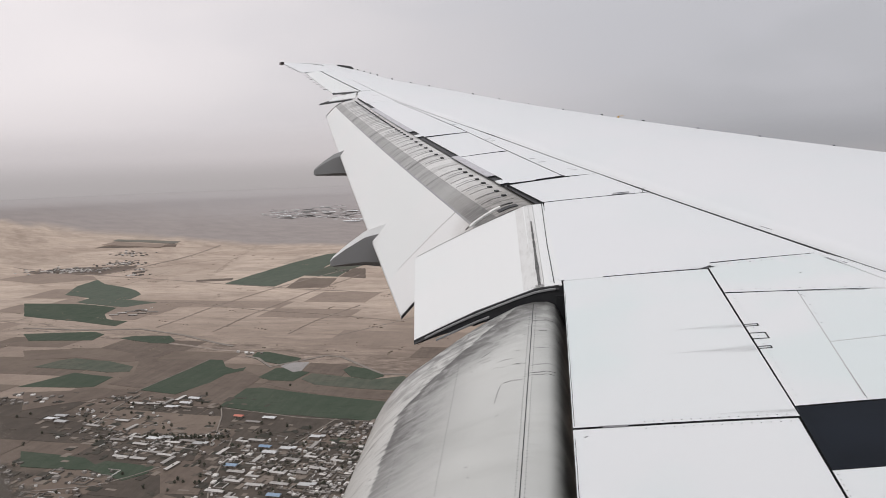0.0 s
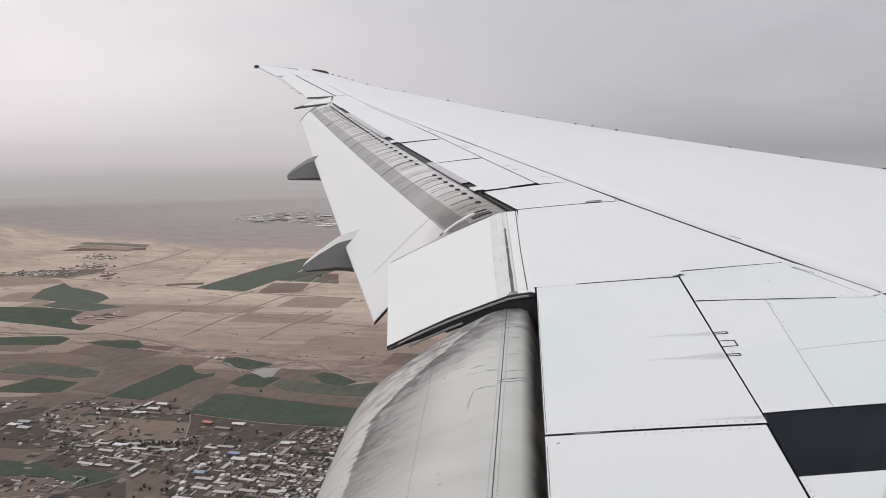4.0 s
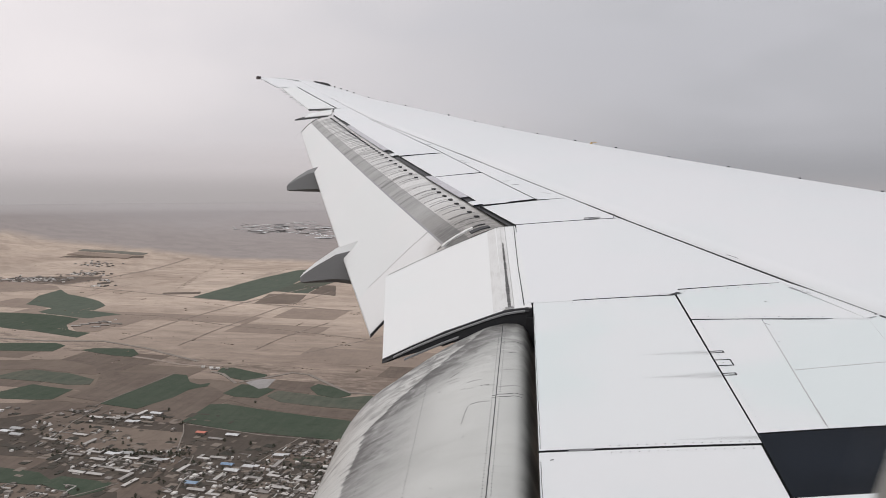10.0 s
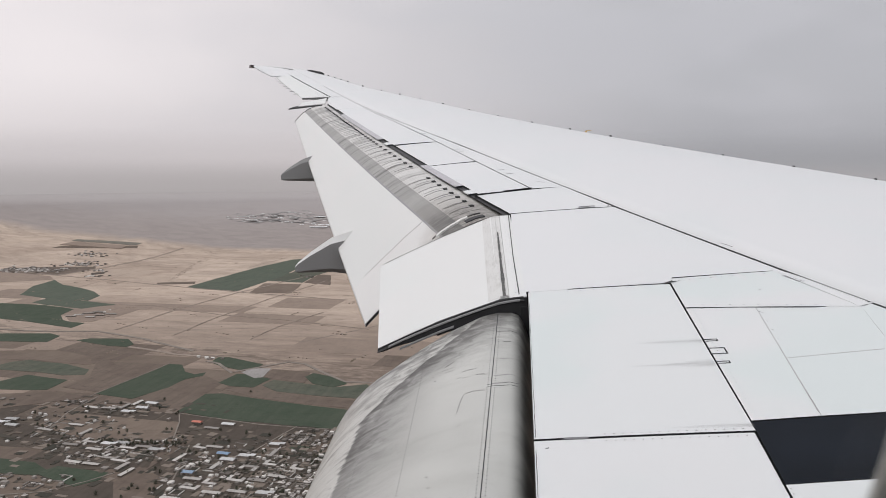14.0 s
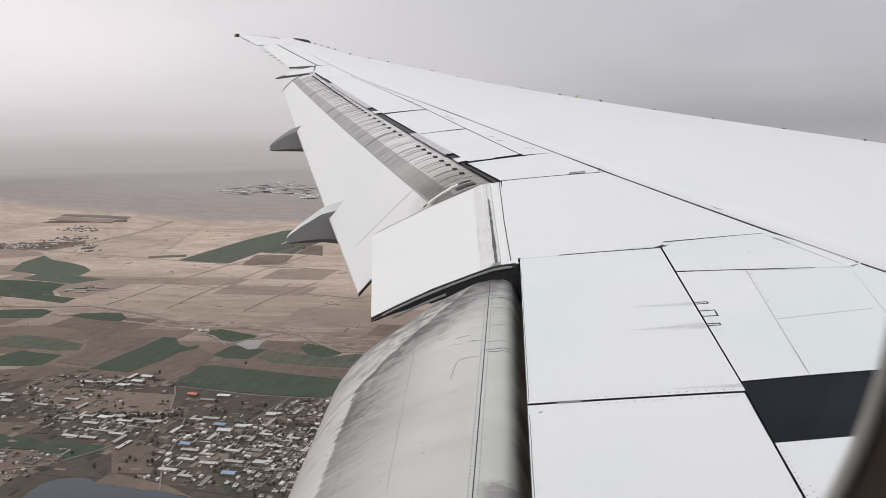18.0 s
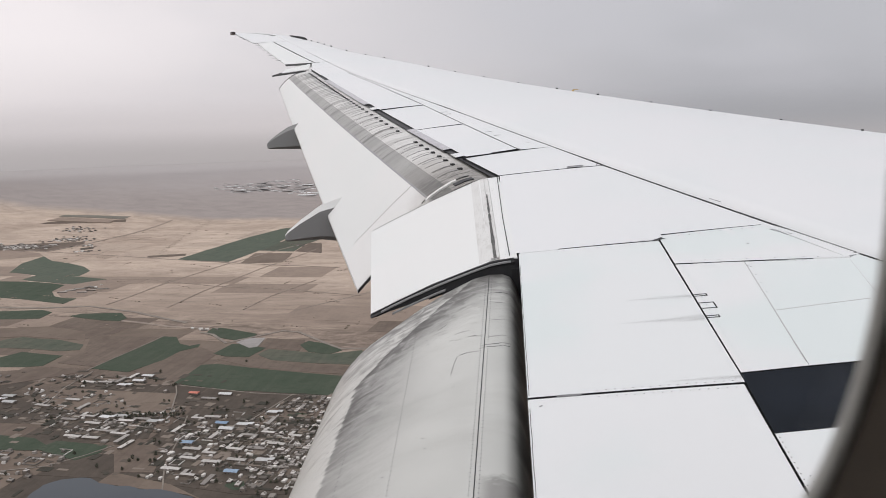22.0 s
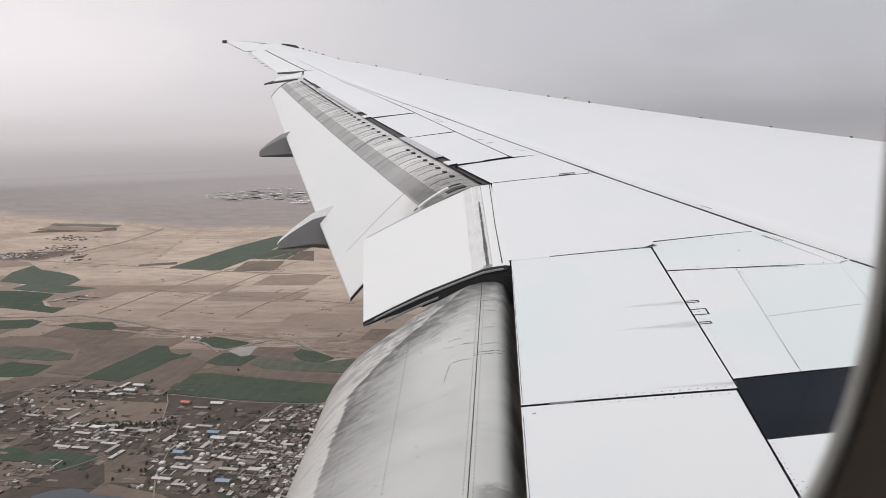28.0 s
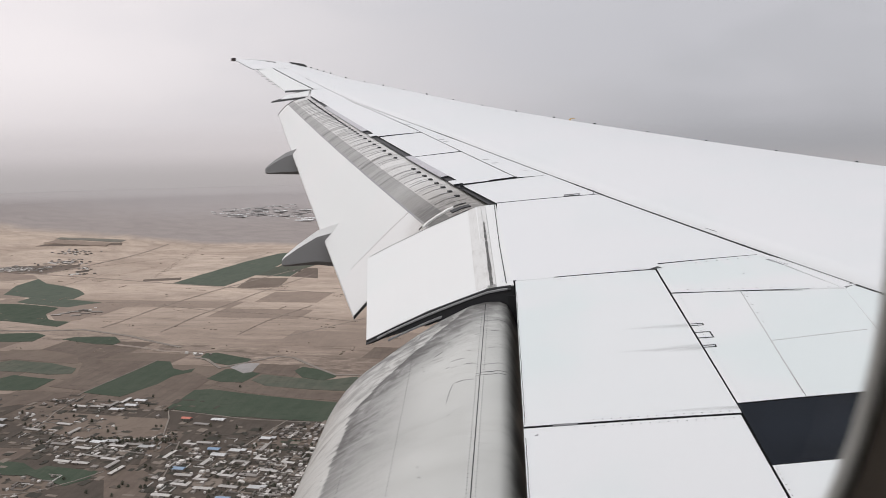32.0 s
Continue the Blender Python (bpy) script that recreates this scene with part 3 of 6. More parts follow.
# the strip between the outer spoilers and the rear spar, and the root of the outer trailing edge


def spo_hinge(y):
    return float(np.interp(y, (9.0, 9.18, 11.46, 13.09, 15.05, 17.25), (0.245, 0.17, -0.83, -1.55, -2.49, -3.615)))


panel("spar_strip", ((spo_hinge(9.14) + 0.012, 9.14), (spo_hinge(11.4) + 0.012, 11.4), (rear_spar(11.4) - 0.006, 11.4), (rear_spar(9.14) - 0.006, 9.14)), 0.0, 4, 10, deep=0.0005)
for a, b in ((11.4, 13.09), (13.09, 15.05), (15.05, 17.22)):
    panel("spar_strip", ((spo_hinge(a) + 0.012, a), (spo_hinge(b) + 0.012, b), (rear_spar(b) - 0.006, b), (rear_spar(a) - 0.006, a)), 0.0, 4, 8, deep=0.0005)
panel("kink_panel", ((-0.06, 8.135), (-0.47, 9.0), (rear_spar(9.14) - 0.006, 9.14), (1.055, 8.135)), 0.0, 8, 8, deep=0.003)
panel("aileron_shroud", ((te_x(17.23) + 0.01, 17.23), (te_x(18.3), 18.3), (rear_spar(18.3) - 0.004, 18.3), (rear_spar(17.22) - 0.004, 17.22)), 0.0005, 6, 8)
panel("aileron_shroud", ((te_x(18.3), 18.303), (-4.93, 19.24), (rear_spar(19.24) - 0.004, 19.24), (rear_spar(18.3) - 0.004, 18.303)), 0.0005, 6, 8)
panel("aileron_shroud", ((-4.90, 19.28), (-7.48, 24.27), (rear_spar(24.2) + 0.2, 24.2), (rear_spar(19.25) - 0.004, 19.25)), 0.003, 5, 14)
panel("tip_panel", ((-8.14, 24.30), (-9.0, 25.8), (-7.80, 25.8), (-6.98, 24.22)), 0.001, 6, 8, lift=0.003, deep=0.001)
panel("tip_panel", ((-9.0, 25.803), (-9.88, 27.34), (-9.3, 27.05), (-7.80, 25.803)), 0.001, 6, 8, lift=0.003, deep=0.001)

# ---------------------------------------------------------------- spoilers


def rivets(pts, size, parent, name="rivet_row"):
    pieces = []
    for x, y in pts:
        z = top(x, y) + 0.0012
        ring = [(x + size * math.cos(w), y + size * math.sin(w), z) for w in [math.pi * k / 3 for k in range(6)]]
        ring += [(a, b, z - 0.006) for a, b, _ in ring]
        pieces.append((ring, [tuple(range(6))] + [(k, k + 6, (k + 1) % 6 + 6, (k + 1) % 6) for k in range(6)]))
    v, f = joined(pieces)
    me = mesh_from(name, v, f, RIVET)
    ob = part(name, me, parent)
    return tagged(ob, kind="stuff")


def along(a, b, step):
    a, b = Vector(a), Vector(b)
    n = max(2, int((b - a).length / step))
    return [tuple(a + (b - a) * (k / n)) for k in range(n + 1)]


spoiler = panel("spoiler", ((0.105, 3.509), (0.105, 5.64), (1.168, 5.636), (HINGE - 0.008, 3.503)), 0.002, 14, 14, WHITE_PANEL, deep=0.06, label="inboard spoiler panel, stowed flat")
rivets(along((0.45, 3.530), (1.10, 3.526), 0.042) + along((0.35, 5.60), (0.95, 5.60), 0.05), 0.0038, spoiler)
spoiler2 = panel("spoiler", ((0.105, -0.3), (0.105, 3.495), (1.141, 3.489), (1.040, -0.3)), 0.002, 14, 14, WHITE_PANEL, deep=0.06, label="inboard spoiler panel, stowed flat")
rivets(along((0.45, 3.467), (1.10, 3.462), 0.042), 0.0038, spoiler2)
for a, b, sk in ((9.03, 10.835, 0.16), (10.855, 12.58, 0.08)):
    panel("outer_spoiler", ((te_x(a) + 0.03, a), (te_x(b) + 0.03, b), (spo_hinge(b + 0.05), b + 0.05), (spo_hinge(a + sk), a + sk)), 0.002, 8, 10, deep=0.05, label="outboard spoiler panel, stowed flat")
panel("outer_spoiler", ((te_x(12.62) + 0.03, 12.62), (te_x(15.05) + 0.03, 15.05), (spo_hinge(15.05), 15.05), (spo_hinge(12.68), 12.68)), 0.0, 8, 10, deep=0.004, label="outboard spoiler panel, stowed flat")
panel("outer_spoiler", ((te_x(15.05) + 0.03, 15.05), (te_x(17.22) + 0.03, 17.22), (spo_hinge(17.22), 17.22), (spo_hinge(15.05), 15.05)), 0.0, 8, 10, deep=0.004, label="outboard spoiler panel, stowed flat")
rivets(along((1.195, 3.7), (1.22, 5.08), 0.06) + along((1.113, 1.9), (1.151, 3.037), 0.035), 0.0032, wing)
rivets(along((1.143, 1.9), (1.172, 2.772), 0.035), 0.0030, wing)
rivets(along((1.30, 5.175), (2.2, 5.07), 0.085) + along((1.28, 5.105), (1.95, 5.04), 0.085), 0.005, wing)
rivets(along((1.25, 5.70), (1.9, 5.775), 0.08) + along((1.15, 5.67), (0.5, 5.67), 0.09), 0.005, wing)
rivets(along((1.64, 4.98), (1.60, 4.55), 0.14), 0.006, wing)
rivets(along((1.99, 5.75), (2.26, 5.10), 0.05), 0.0025, wing, "sealant_dots")

# hinge cut-outs with soot behind them


def outline(name, pts, width, parent, material=SEALANT, lift=0.0018):
    """A thin groove or line laid along plan points."""
    pieces = []
    for a, b in zip(pts, pts[1:]):
        n = max(1, int((Vector(b) - Vector(a)).length / 0.4))
        for k in range(n):
            p, q = Vector(a).lerp(Vector(b), k / n), Vector(a).lerp(Vector(b), (k + 1) / n)
            d = (q - p).normalized()
            w = Vector((-d.y, d.x)) * width / 2
            e = d * width * 0.4
            quad = [p - w - e, q - w + e, q + w + e, p + w - e]
            pieces.append(([(c.x, c.y, top(c.x, c.y) + lift) for c in quad] + [(c.x, c.y, top(c.x, c.y) - 0.01) for c in quad],
                           [(0, 1, 2, 3), (0, 4, 5, 1), (1, 5, 6, 2), (2, 6, 7, 3), (3, 7, 4, 0)]))
    v, f = joined(pieces)
    return part(name, mesh_from(name, v, f, material), parent)


for y0, y1, x1 in ((4.56, 4.585, 1.245), (4.375, 4.455, 1.255), (4.245, 4.27, 1.235)):
    outline("hinge_cutout", [(1.165, y0), (x1, y0), (x1, y1), (1.165, y1)], 0.008, wing)


def soot_film(name, pts, base):
    """A thin film of soot on the skin, ragged at its downstream end."""
    k = Nodes(name, 0.6)
    n = k.noise(7, 4, (0.5, 6, 1))
    X, Y = k.axis(0), k.axis(1)
    c, r = pts
    dxn = k.math("DIVIDE", k.math("SUBTRACT", c[0], X), r[0])
    dyn = k.math("DIVIDE", k.math("ABSOLUTE", k.math("SUBTRACT", Y, c[1])), r[1])
    a = k.math("SUBTRACT", k.math("SUBTRACT", 1.0, dxn), dyn, True)
    a = k.math("MULTIPLY", a, k.step(n, 0.2, 0.7))
    m = k.done(base)
    k.put(k.b.inputs["Alpha"], k.math("MULTIPLY", a, 0.30))
    nu = 7
    v = []
    for i in range(nu):
        for j in range(4):
            x, y = c[0] - r[0] * i / (nu - 1), c[1] - r[1] + 2 * r[1] * j / 3
            v.append((x, y, top(x, y) + 0.0032))
    return part("soot_streak", mesh_from(name, v, grid_faces(nu, 4), m), wing, "faint grey soot streak")


for c, r in (((1.15, 4.57), (0.5, 0.05)), ((1.15, 4.25), (0.6, 0.06)), ((1.18, 5.645), (0.55, 0.05)), ((1.16, 3.555), (0.5, 0.03))):
    soot_film("soot_streak_film", (c, r), (0.16, 0.155, 0.15))
v, f = loft([[(1.10, 5.635, top(1.1, 5.63) + 0.002), (1.19, 5.70, top(1.19, 5.7) + 0.002), (1.225, 5.74, top(1.2, 5.7) + 0.002)], [(1.14, 5.635, top(1.1, 5.63) + 0.006), (1.2, 5.66, top(1.2, 5.66) + 0.012), (1.24, 5.68, top(1.2, 5.66) + 0.003)]], closed=False)
part("corner_seal", mesh_from("corner_seal", v, f, RUBBER), wing, "blackened seal at the spoiler corner")

# spar joint line, small fittings and stencil on the upper skin
outline("spar_joint", [(rear_spar(y), y) for y in (-0.4, 3, 5.11, 8.36)], 0.021, wing)
outline("spar_joint", [(rear_spar(y), y) for y in (8.36, 10.5, 12.18)], 0.013, wing)
outline("spar_joint", [(rear_spar(y), y) for y in (12.18, 14, 16)], 0.010, wing)
outline("spar_joint", [(rear_spar(y), y) for y in (16, 17.36, 19, 21.5)], 0.007, wing)
outline("hinge_joint", [(spo_hinge(y), y) for y in (9.16, 10.3, 11.46)], 0.010, wing)
outline("hinge_joint", [(spo_hinge(y), y) for y in (11.46, 13.09, 15.05)], 0.008, wing)
outline("hinge_joint", [(spo_hinge(y), y) for y in (15.05, 16.2, 17.2)], 0.006, wing)
outline("panel_joint", [(2.0615, 3.64), (2.2865, 5.029)], 0.004, wing, WHITE)
outline("panel_joint", [(1.56, 4.28), (1.84, 4.32), (2.12, 4.36)], 0.002, wing, SEAL_FAINT)
outline("panel_joint", [(1.494, 3.66), (1.561, 4.36), (1.622, 5.02)], 0.0042, wing, SEAL_FAINT)
outline("panel_joint", [(2.01, 5.79), (2.13, 5.47), (2.275, 5.07)], 0.014, wing, WHITE, 0.0024)
outline("panel_joint", [(2.06, 5.77), (2.13, 5.64), (2.25, 5.365), (2.355, 5.12)], 0.014, wing, WHITE, 0.0024)
outline("panel_joint", [(2.27, 5.055), (2.375, 5.095)], 0.020, wing, WHITE, 0.0026)
outline("panel_joint", [(2.08, 5.051), (2.29, 5.034)], 0.020, wing, WHITE, 0.0026)
outline("panel_joint", [(2.07, 5.052), (2.285, 5.035)], 0.004, wing, SEAL_FAINT, 0.003)
outline("panel_joint", [(0.12, 5.646), (0.40, 5.645)], 0.016, wing, WHITE, 0.0022)
for x, y in ((0.80, 8.17), (0.74, 8.17)):
    outline("hinge_fitting", [(x - 0.05, y - 0.03), (x + 0.05, y - 0.03), (x + 0.06, y + 0.02), (x - 0.04, y + 0.02), (x - 0.05, y - 0.03)], 0.011, wing, STEEL, 0.006)
outline("gap_seal", [(0.255, 3.5000), (0.362, 3.4980)], 0.017, wing, INK, 0.0035)
outline("small_mark", [(1.0, 8.13), (1.03, 8.30)], 0.01, wing, INK)
outline("small_mark", [(1.80, 6.62), (1.86, 6.5)], 0.008, wing, INK)
outline("small_mark", [(0.24, 9.52), (0.36, 9.40)], 0.005, wing, SHADOW_GREY)
for x, y in ((-0.22, 10.243), (-0.092, 9.993), (-0.961, 11.89), (-0.879, 11.713), (-1.708, 13.498)):
    outline("small_mark", [(x - 0.03, y + 0.01), (x + 0.05, y + 0.015)], 0.014, wing, SHADOW_GREY, 0.004)
for k in range(7):
    y = 5.70 - 0.022 * k
    x = rear_spar(y) - 0.105 + 0.002 * k
    outline("stencil_bar", [(x, y), (x + 0.035, y + 0.004)], 0.011 if k != 4 else 0.004, wing, INK)

# ---------------------------------------------------------------- row of tabs on the leading edge and the hook


def le_point(y, back=0.02):
    x = le_x(y) - back
    return x, y, top(x, y)


for y in (10.35, 11.37, 12.45, 13.54, 14.71, 15.76, 16.9, 18.08, 19.21, 20.39, 21.39, 22.35, 23.29, 24.0, 24.6, 24.88, 25.15, 25.42, 25.58):
    x, y, z = le_point(y, 0.03)
    v, f = box(x, y, z + 0.006, 0.03, 0.014, 0.022) if y < 14 else box(x, y, z + 0.010, 0.04, 0.024, 0.030) if y < 19.5 else box(x, y, z + (0.046 if 21.9 < y < 23.8 else 0.014), 0.04, 0.032, 0.050)
    part("vortex_tab", mesh_from("vortex_tab", v, f, COVE), wing)
x, y, z = le_point(15.3, 0.05)
bm = bmesh.new()
bmesh.ops.create_cone(bm, cap_ends=False, segments=12, radius1=0.024, radius2=0.019, depth=0.026, matrix=Matrix.Translation((x, y, z + 0.014)))
bmesh.ops.create_cone(bm, cap_ends=True, segments=8, radius1=0.006, radius2=0.006, depth=0.11, matrix=Matrix.Translation((x + 0.05, y + 0.02, z + 0.035)) @ Matrix.Rotation(math.pi / 2, 4, "Y"))
me = bpy.data.meshes.new("escape_hook")
bm.to_mesh(me)
bm.free()
me.materials.append(YELLOW)
part("escape_hook", me, wing, "small yellow hook fitting")

# wing tip: lamp housing on the leading edge, tail lamp at the very tip
rings = []
for i in range(11):
    u = i / 10
    y = 25.62 + 0.56 * u
    x, y, z = le_point(y, 0.0)
    r = 0.062 * (1 - u) ** 0.55 * min(1.0, 0.45 + 4 * u) + 0.006
    rings.append([(x + 0.9 * r * math.cos(w), y, z + 0.02 + r * math.sin(w)) for w in [2 * math.pi * k / 10 for k in range(10)]])
v, f = loft(rings)
part("tip_lamp_housing", mesh_from("tip_lamp_housing", v, f, COVE, True), wing, "dark grey lamp housing")
v, f = box(-9.93, 27.33, 3.68, 0.22, 0.14, 0.09, -1.0)
part("tail_lamp", mesh_from("tail_lamp", v, f, RED_LENS), wing, "small dark lamp at the wing tip")

# ---------------------------------------------------------------- inboard flap
IN_FLAP = ((0.22, 0.47), (0.14, 0.38), (0.10, 0.26), (0.07, 0.18), (0.035, 0.13), (-0.02, 0.110), (-0.115, 0.112), (-0.23, 0.14), (-0.35, 0.188), (-0.46, 0.228), (-0.567, 0.276), (-0.68, 0.335), (-0.80, 0.402), (-0.90, 0.463), (-1.0, 0.532), (-1.08, 0.60), (-1.16, 0.685), (-1.24, 0.79), (-1.30, 0.89))


def flap_z(x, y):
    xs = [p[0] for p in IN_FLAP][::-1]
    return te_z(y) - float(np.interp(x, xs, [p[1] for p in IN_FLAP][::-1]))


def flap_end(x):
    return 5.50 - 0.27 * min(max((-0.28 - x) / 0.6, 0.0), 1.0)


rings = []
for i in range(31):
    ring = []
    for x, d in IN_FLAP + ((-1.29, 0.915), (-0.8, 0.76), (-0.3, 0.60), (0.2, 0.54)):
        y = 0.6 + (flap_end(x) - 0.6) * i / 30
        ring.append((x, y, te_z(y) - d))
    rings.append(ring)
v, f = loft(rings)
in_flap = part("inboard_flap", mesh_from("inboard_flap", v, f, SOOT_FLAP, True), wing, "grey barrel-shaped inboard flap, lowered and streaked with soot")


def flap_line(name, pts, width, material, lift=0.002):
    pieces, fine = [], []
    for a, b in zip(pts, pts[1:]):
        n = max(1, int(math.dist(a, b) / (0.015 if abs(a[0] - b[0]) > 0.01 else 0.1)))
        fine += [(a[0] + (b[0] - a[0]) * k / n, a[1] + (b[1] - a[1]) * k / n) for k in range(n)]
    fine.append(pts[-1])
    for i, (a, b) in enumerate(zip(fine, fine[1:])):
        d = Vector((b[0] - a[0], b[1] - a[1])).normalized()
        u = 1.0 if material is RUBBER else 0.35 + 0.65 * math.sin(math.pi * (i + 0.5) / len(fine)) * (0.7 + 0.6 * noise.noise(Vector((a[0] * 30, a[1] * 30, 1))))
        w = Vector((-d.y, d.x)) * width / 2 * u
        q = [(a[0] - w.x, a[1] - w.y), (b[0] - w.x, b[1] - w.y), (b[0] + w.x, b[1] + w.y), (a[0] + w.x, a[1] + w.y)]
        pieces.append(([(x, y, flap_z(x, y) + lift) for x, y in q] + [(x, y, flap_z(x, y) - 0.004) for x, y in q], [(0, 1, 2, 3), (0, 4, 5, 1), (1, 5, 6, 2), (2, 6, 7, 3), (3, 7, 4, 0)]))
    v, f = joined(pieces)
    return part(name, mesh_from(name, v, f, material), in_flap)


def flap_dots(x0, x1, y0, y1, step, size):
    pieces = []
    n = int((y1 - y0) / step)
    for k in range(n + 1):
        u = k / n
        x, y = x0 + (x1 - x0) * u, y0 + (y1 - y0) * u
        z = flap_z(x, y) + 0.0015
        ring = [(x + size * math.cos(w), y + size * math.sin(w), z - (size * math.cos(w)) * -0.3) for w in [math.pi * j / 3 for j in range(6)]]
        pieces.append((ring + [(a, b, c - 0.006) for a, b, c in ring], [tuple(range(6))] + [(j, j + 6, (j + 1) % 6 + 6, (j + 1) % 6) for j in range(6)]))
    v, f = joined(pieces)
    tagged(part("rivet_row", mesh_from("rivet_row", v, f, RIVET), in_flap), kind="stuff")


SEAM = [(-0.121 - 0.0094 * (5.46 - y), y) for y in (0.8, 2.0, 3.0, 4.0, 4.8, 5.46)]
flap_line("skin_joint", SEAM, 0.005, RUBBER)
flap_dots(-0.136, -0.100, 1.5, 5.4, 0.031, 0.0036)
flap_dots(-0.181, -0.143, 1.5, 5.4, 0.031, 0.0036)
flap_dots(-0.506, -0.622, 1.5, 5.0, 0.038, 0.004)
flap_dots(-0.812, -0.894, 1.5, 4.1, 0.038, 0.004)
for pts in ([(-0.24, 4.51), (-0.18, 4.50)], [(0.034, 4.375), (-0.06, 4.345), (-0.155, 4.333)], [(0.04, 4.34), (-0.06, 4.31), (-0.16, 4.305)], [(-0.285, 4.296), (-0.235, 4.292)],
            [(-0.40, 4.83), (-0.456, 4.785)], [(0.022, 5.153), (-0.12, 5.14)], [(-0.02, 4.965), (-0.075, 4.965)], [(0.06, 4.88), (0.04, 4.896)]):
    flap_line("scuff_mark", pts, 0.0058, OIL, 0.0012)
for pts in ([(-0.236, 4.60), (-0.29, 4.622), (-0.33, 4.624)], [(-0.29, 3.93), (-0.308, 3.924)], [(0.0, 4.70), (-0.09, 4.69)], [(0.01, 4.47), (-0.12, 4.44)], [(-0.31, 4.22), (-0.322, 4.08)], [(-0.24, 4.294), (-0.17, 4.275)], [(-0.296, 4.29), (-0.312, 4.20)]):
    flap_line("scuff_mark", pts, 0.009, SCUFF, 0.001)
stroke = random.Random(9)
for _ in range(14):
    x, y = stroke.uniform(-0.40, 0.04), stroke.uniform(4.3, 5.35)
    flap_line("scuff_mark", [(x, y), (x - stroke.uniform(0.02, 0.09), y + stroke.uniform(-0.012, 0.012))], stroke.uniform(0.002, 0.006), SCUFF, 0.001)
for x, y in ((-0.52, 4.7), (-0.50, 4.62), (-0.98, 4.1), (-1.0, 4.02), (-0.42, 3.5), (-0.40, 3.4), (-0.6, 3.3), (-1.02, 3.9), (-0.74, 5.1), (-0.7, 5.2)):
    flap_line("scuff_mark", [(x, y), (x - 0.014, y + 0.01)], 0.007, SCUFF, 0.0015)

# near-black box behind the spoilers, standing in for shade over the flap's nose
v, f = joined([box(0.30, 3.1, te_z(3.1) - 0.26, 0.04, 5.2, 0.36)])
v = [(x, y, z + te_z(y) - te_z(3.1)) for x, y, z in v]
part("flap_cove", mesh_from("flap_cove", v, f, COVE), wing, "near-black filler for the shaded cove over the flap nose")

# ---------------------------------------------------------------- flaperon
F_IN = ((0.097, -0.984), (0.01, -0.992), (-0.06, -1.005), (-0.12, -1.018), (-0.30, -1.083), (-0.57, -1.19), (-0.84, -1.312), (-1.06, -1.425))
F_OUT = ((-0.060, -0.533), (-0.13, -0.54), (-0.20, -0.545), (-0.27, -0.555), (-0.50, -0.652), (-0.84, -0.80), (-1.20, -0.97), (-1.50, -1.12))
flaperon = part("flaperon", mesh_from("flaperon", *loft([
    [(F_IN[k][0] * (1 - u) + F_OUT[k][0] * u, 5.56 + 2.52 * u, F_IN[k][1] * (1 - u) + F_OUT[k][1] * u) for k in range(3, 8)]
    + [(F_IN[k][0] * (1 - u) + F_OUT[k][0] * u, 5.56 + 2.52 * u, F_IN[k][1] * (1 - u) + F_OUT[k][1] * u - 0.02 - 0.035 * (7 - k)) for k in range(7, 2, -1)]
    for u in [i / 12 for i in range(13)]]), WHITE_FLAP), wing, "white flaperon drooped between the flaps")


def flaperon_at(s, u, lift=0.0):
    k = min(int(s), 6)
    w = s - k
    a = [F_IN[k][c] * (1 - w) + F_IN[k + 1][c] * w for c in (0, 1)]
    b = [F_OUT[k][c] * (1 - w) + F_OUT[k + 1][c] * w for c in (0, 1)]
    return (a[0] * (1 - u) + b[0] * u, 5.56 + 2.52 * u, a[1] * (1 - u) + b[1] * u + lift)


def flaperon_patch(name, s0, s1, u0, u1, material, lift, label="", n=10):
    v = [flaperon_at(s0 + (s1 - s0) * j / 4, u0 + (u1 - u0) * i / (n - 1), lift) for i in range(n) for j in range(5)]
    f = grid_faces(n, 5)
    o = len(v)
    v += [(x, y, z - 0.02) for x, y, z in v]
    rim = [j for j in range(5)] + [i * 5 + 4 for i in range(1, n)] + [(n - 1) * 5 + j for j in (3, 2, 1, 0)] + [i * 5 for i in range(n - 2, 0, -1)]
    f += [(rim[k], rim[(k + 1) % len(rim)], o + rim[(k + 1) % len(rim)], o + rim[k]) for k in range(len(rim))]
    return part(name, mesh_from(name, v, f, material), flaperon, label)


flaperon_patch("nose_strip", 0.02, 1.66, 0.0, 1.0, WHITE_FLAP, 0.0)
flaperon_patch("nose_strip", 1.70, 2.35, 0.01, 1.0, STRIP, -0.002, "stained grey seal strip")
flaperon_patch("nose_strip", 2.38, 3.42, 0.01, 1.0, STRIP, 0.001, "stained grey seal strip")
bead = random.Random(4)
for k in range(30):
    u = 0.03 + 0.70 * k / 29
    w = 0.05 + (0.16 * (1 - k / 29) + 0.05) * (0.55 + 0.6 * bead.random()) * (0.35 if k % 4 == 3 and k > 12 else 1.0)
    flaperon_patch("oil_stain", 2.2 - w, 2.2 + w * 1.1, u - 0.012, u + 0.0105, OIL, 0.0035 + 0.0002 * (k % 3), "", 3)
flaperon_patch("oil_stain", 1.75, 2.75, 0.012, 0.024, SCUFF, 0.003, "", 3)
v = [flaperon_at(2.6 + 4.3 * k / 11, 0.994 + 0.006 * j, 0.0025) for k in range(12) for j in (0, 1)]
v += [(x, y, z - 0.03) for x, y, z in v[1::2]]
part("outer_seal", mesh_from("outer_seal", v, grid_faces(12, 2) + [(2 * k + 1, 2 * k + 3, 25 + k, 24 + k) for k in range(11)], RUBBER), flaperon, "thin black outer end seal")
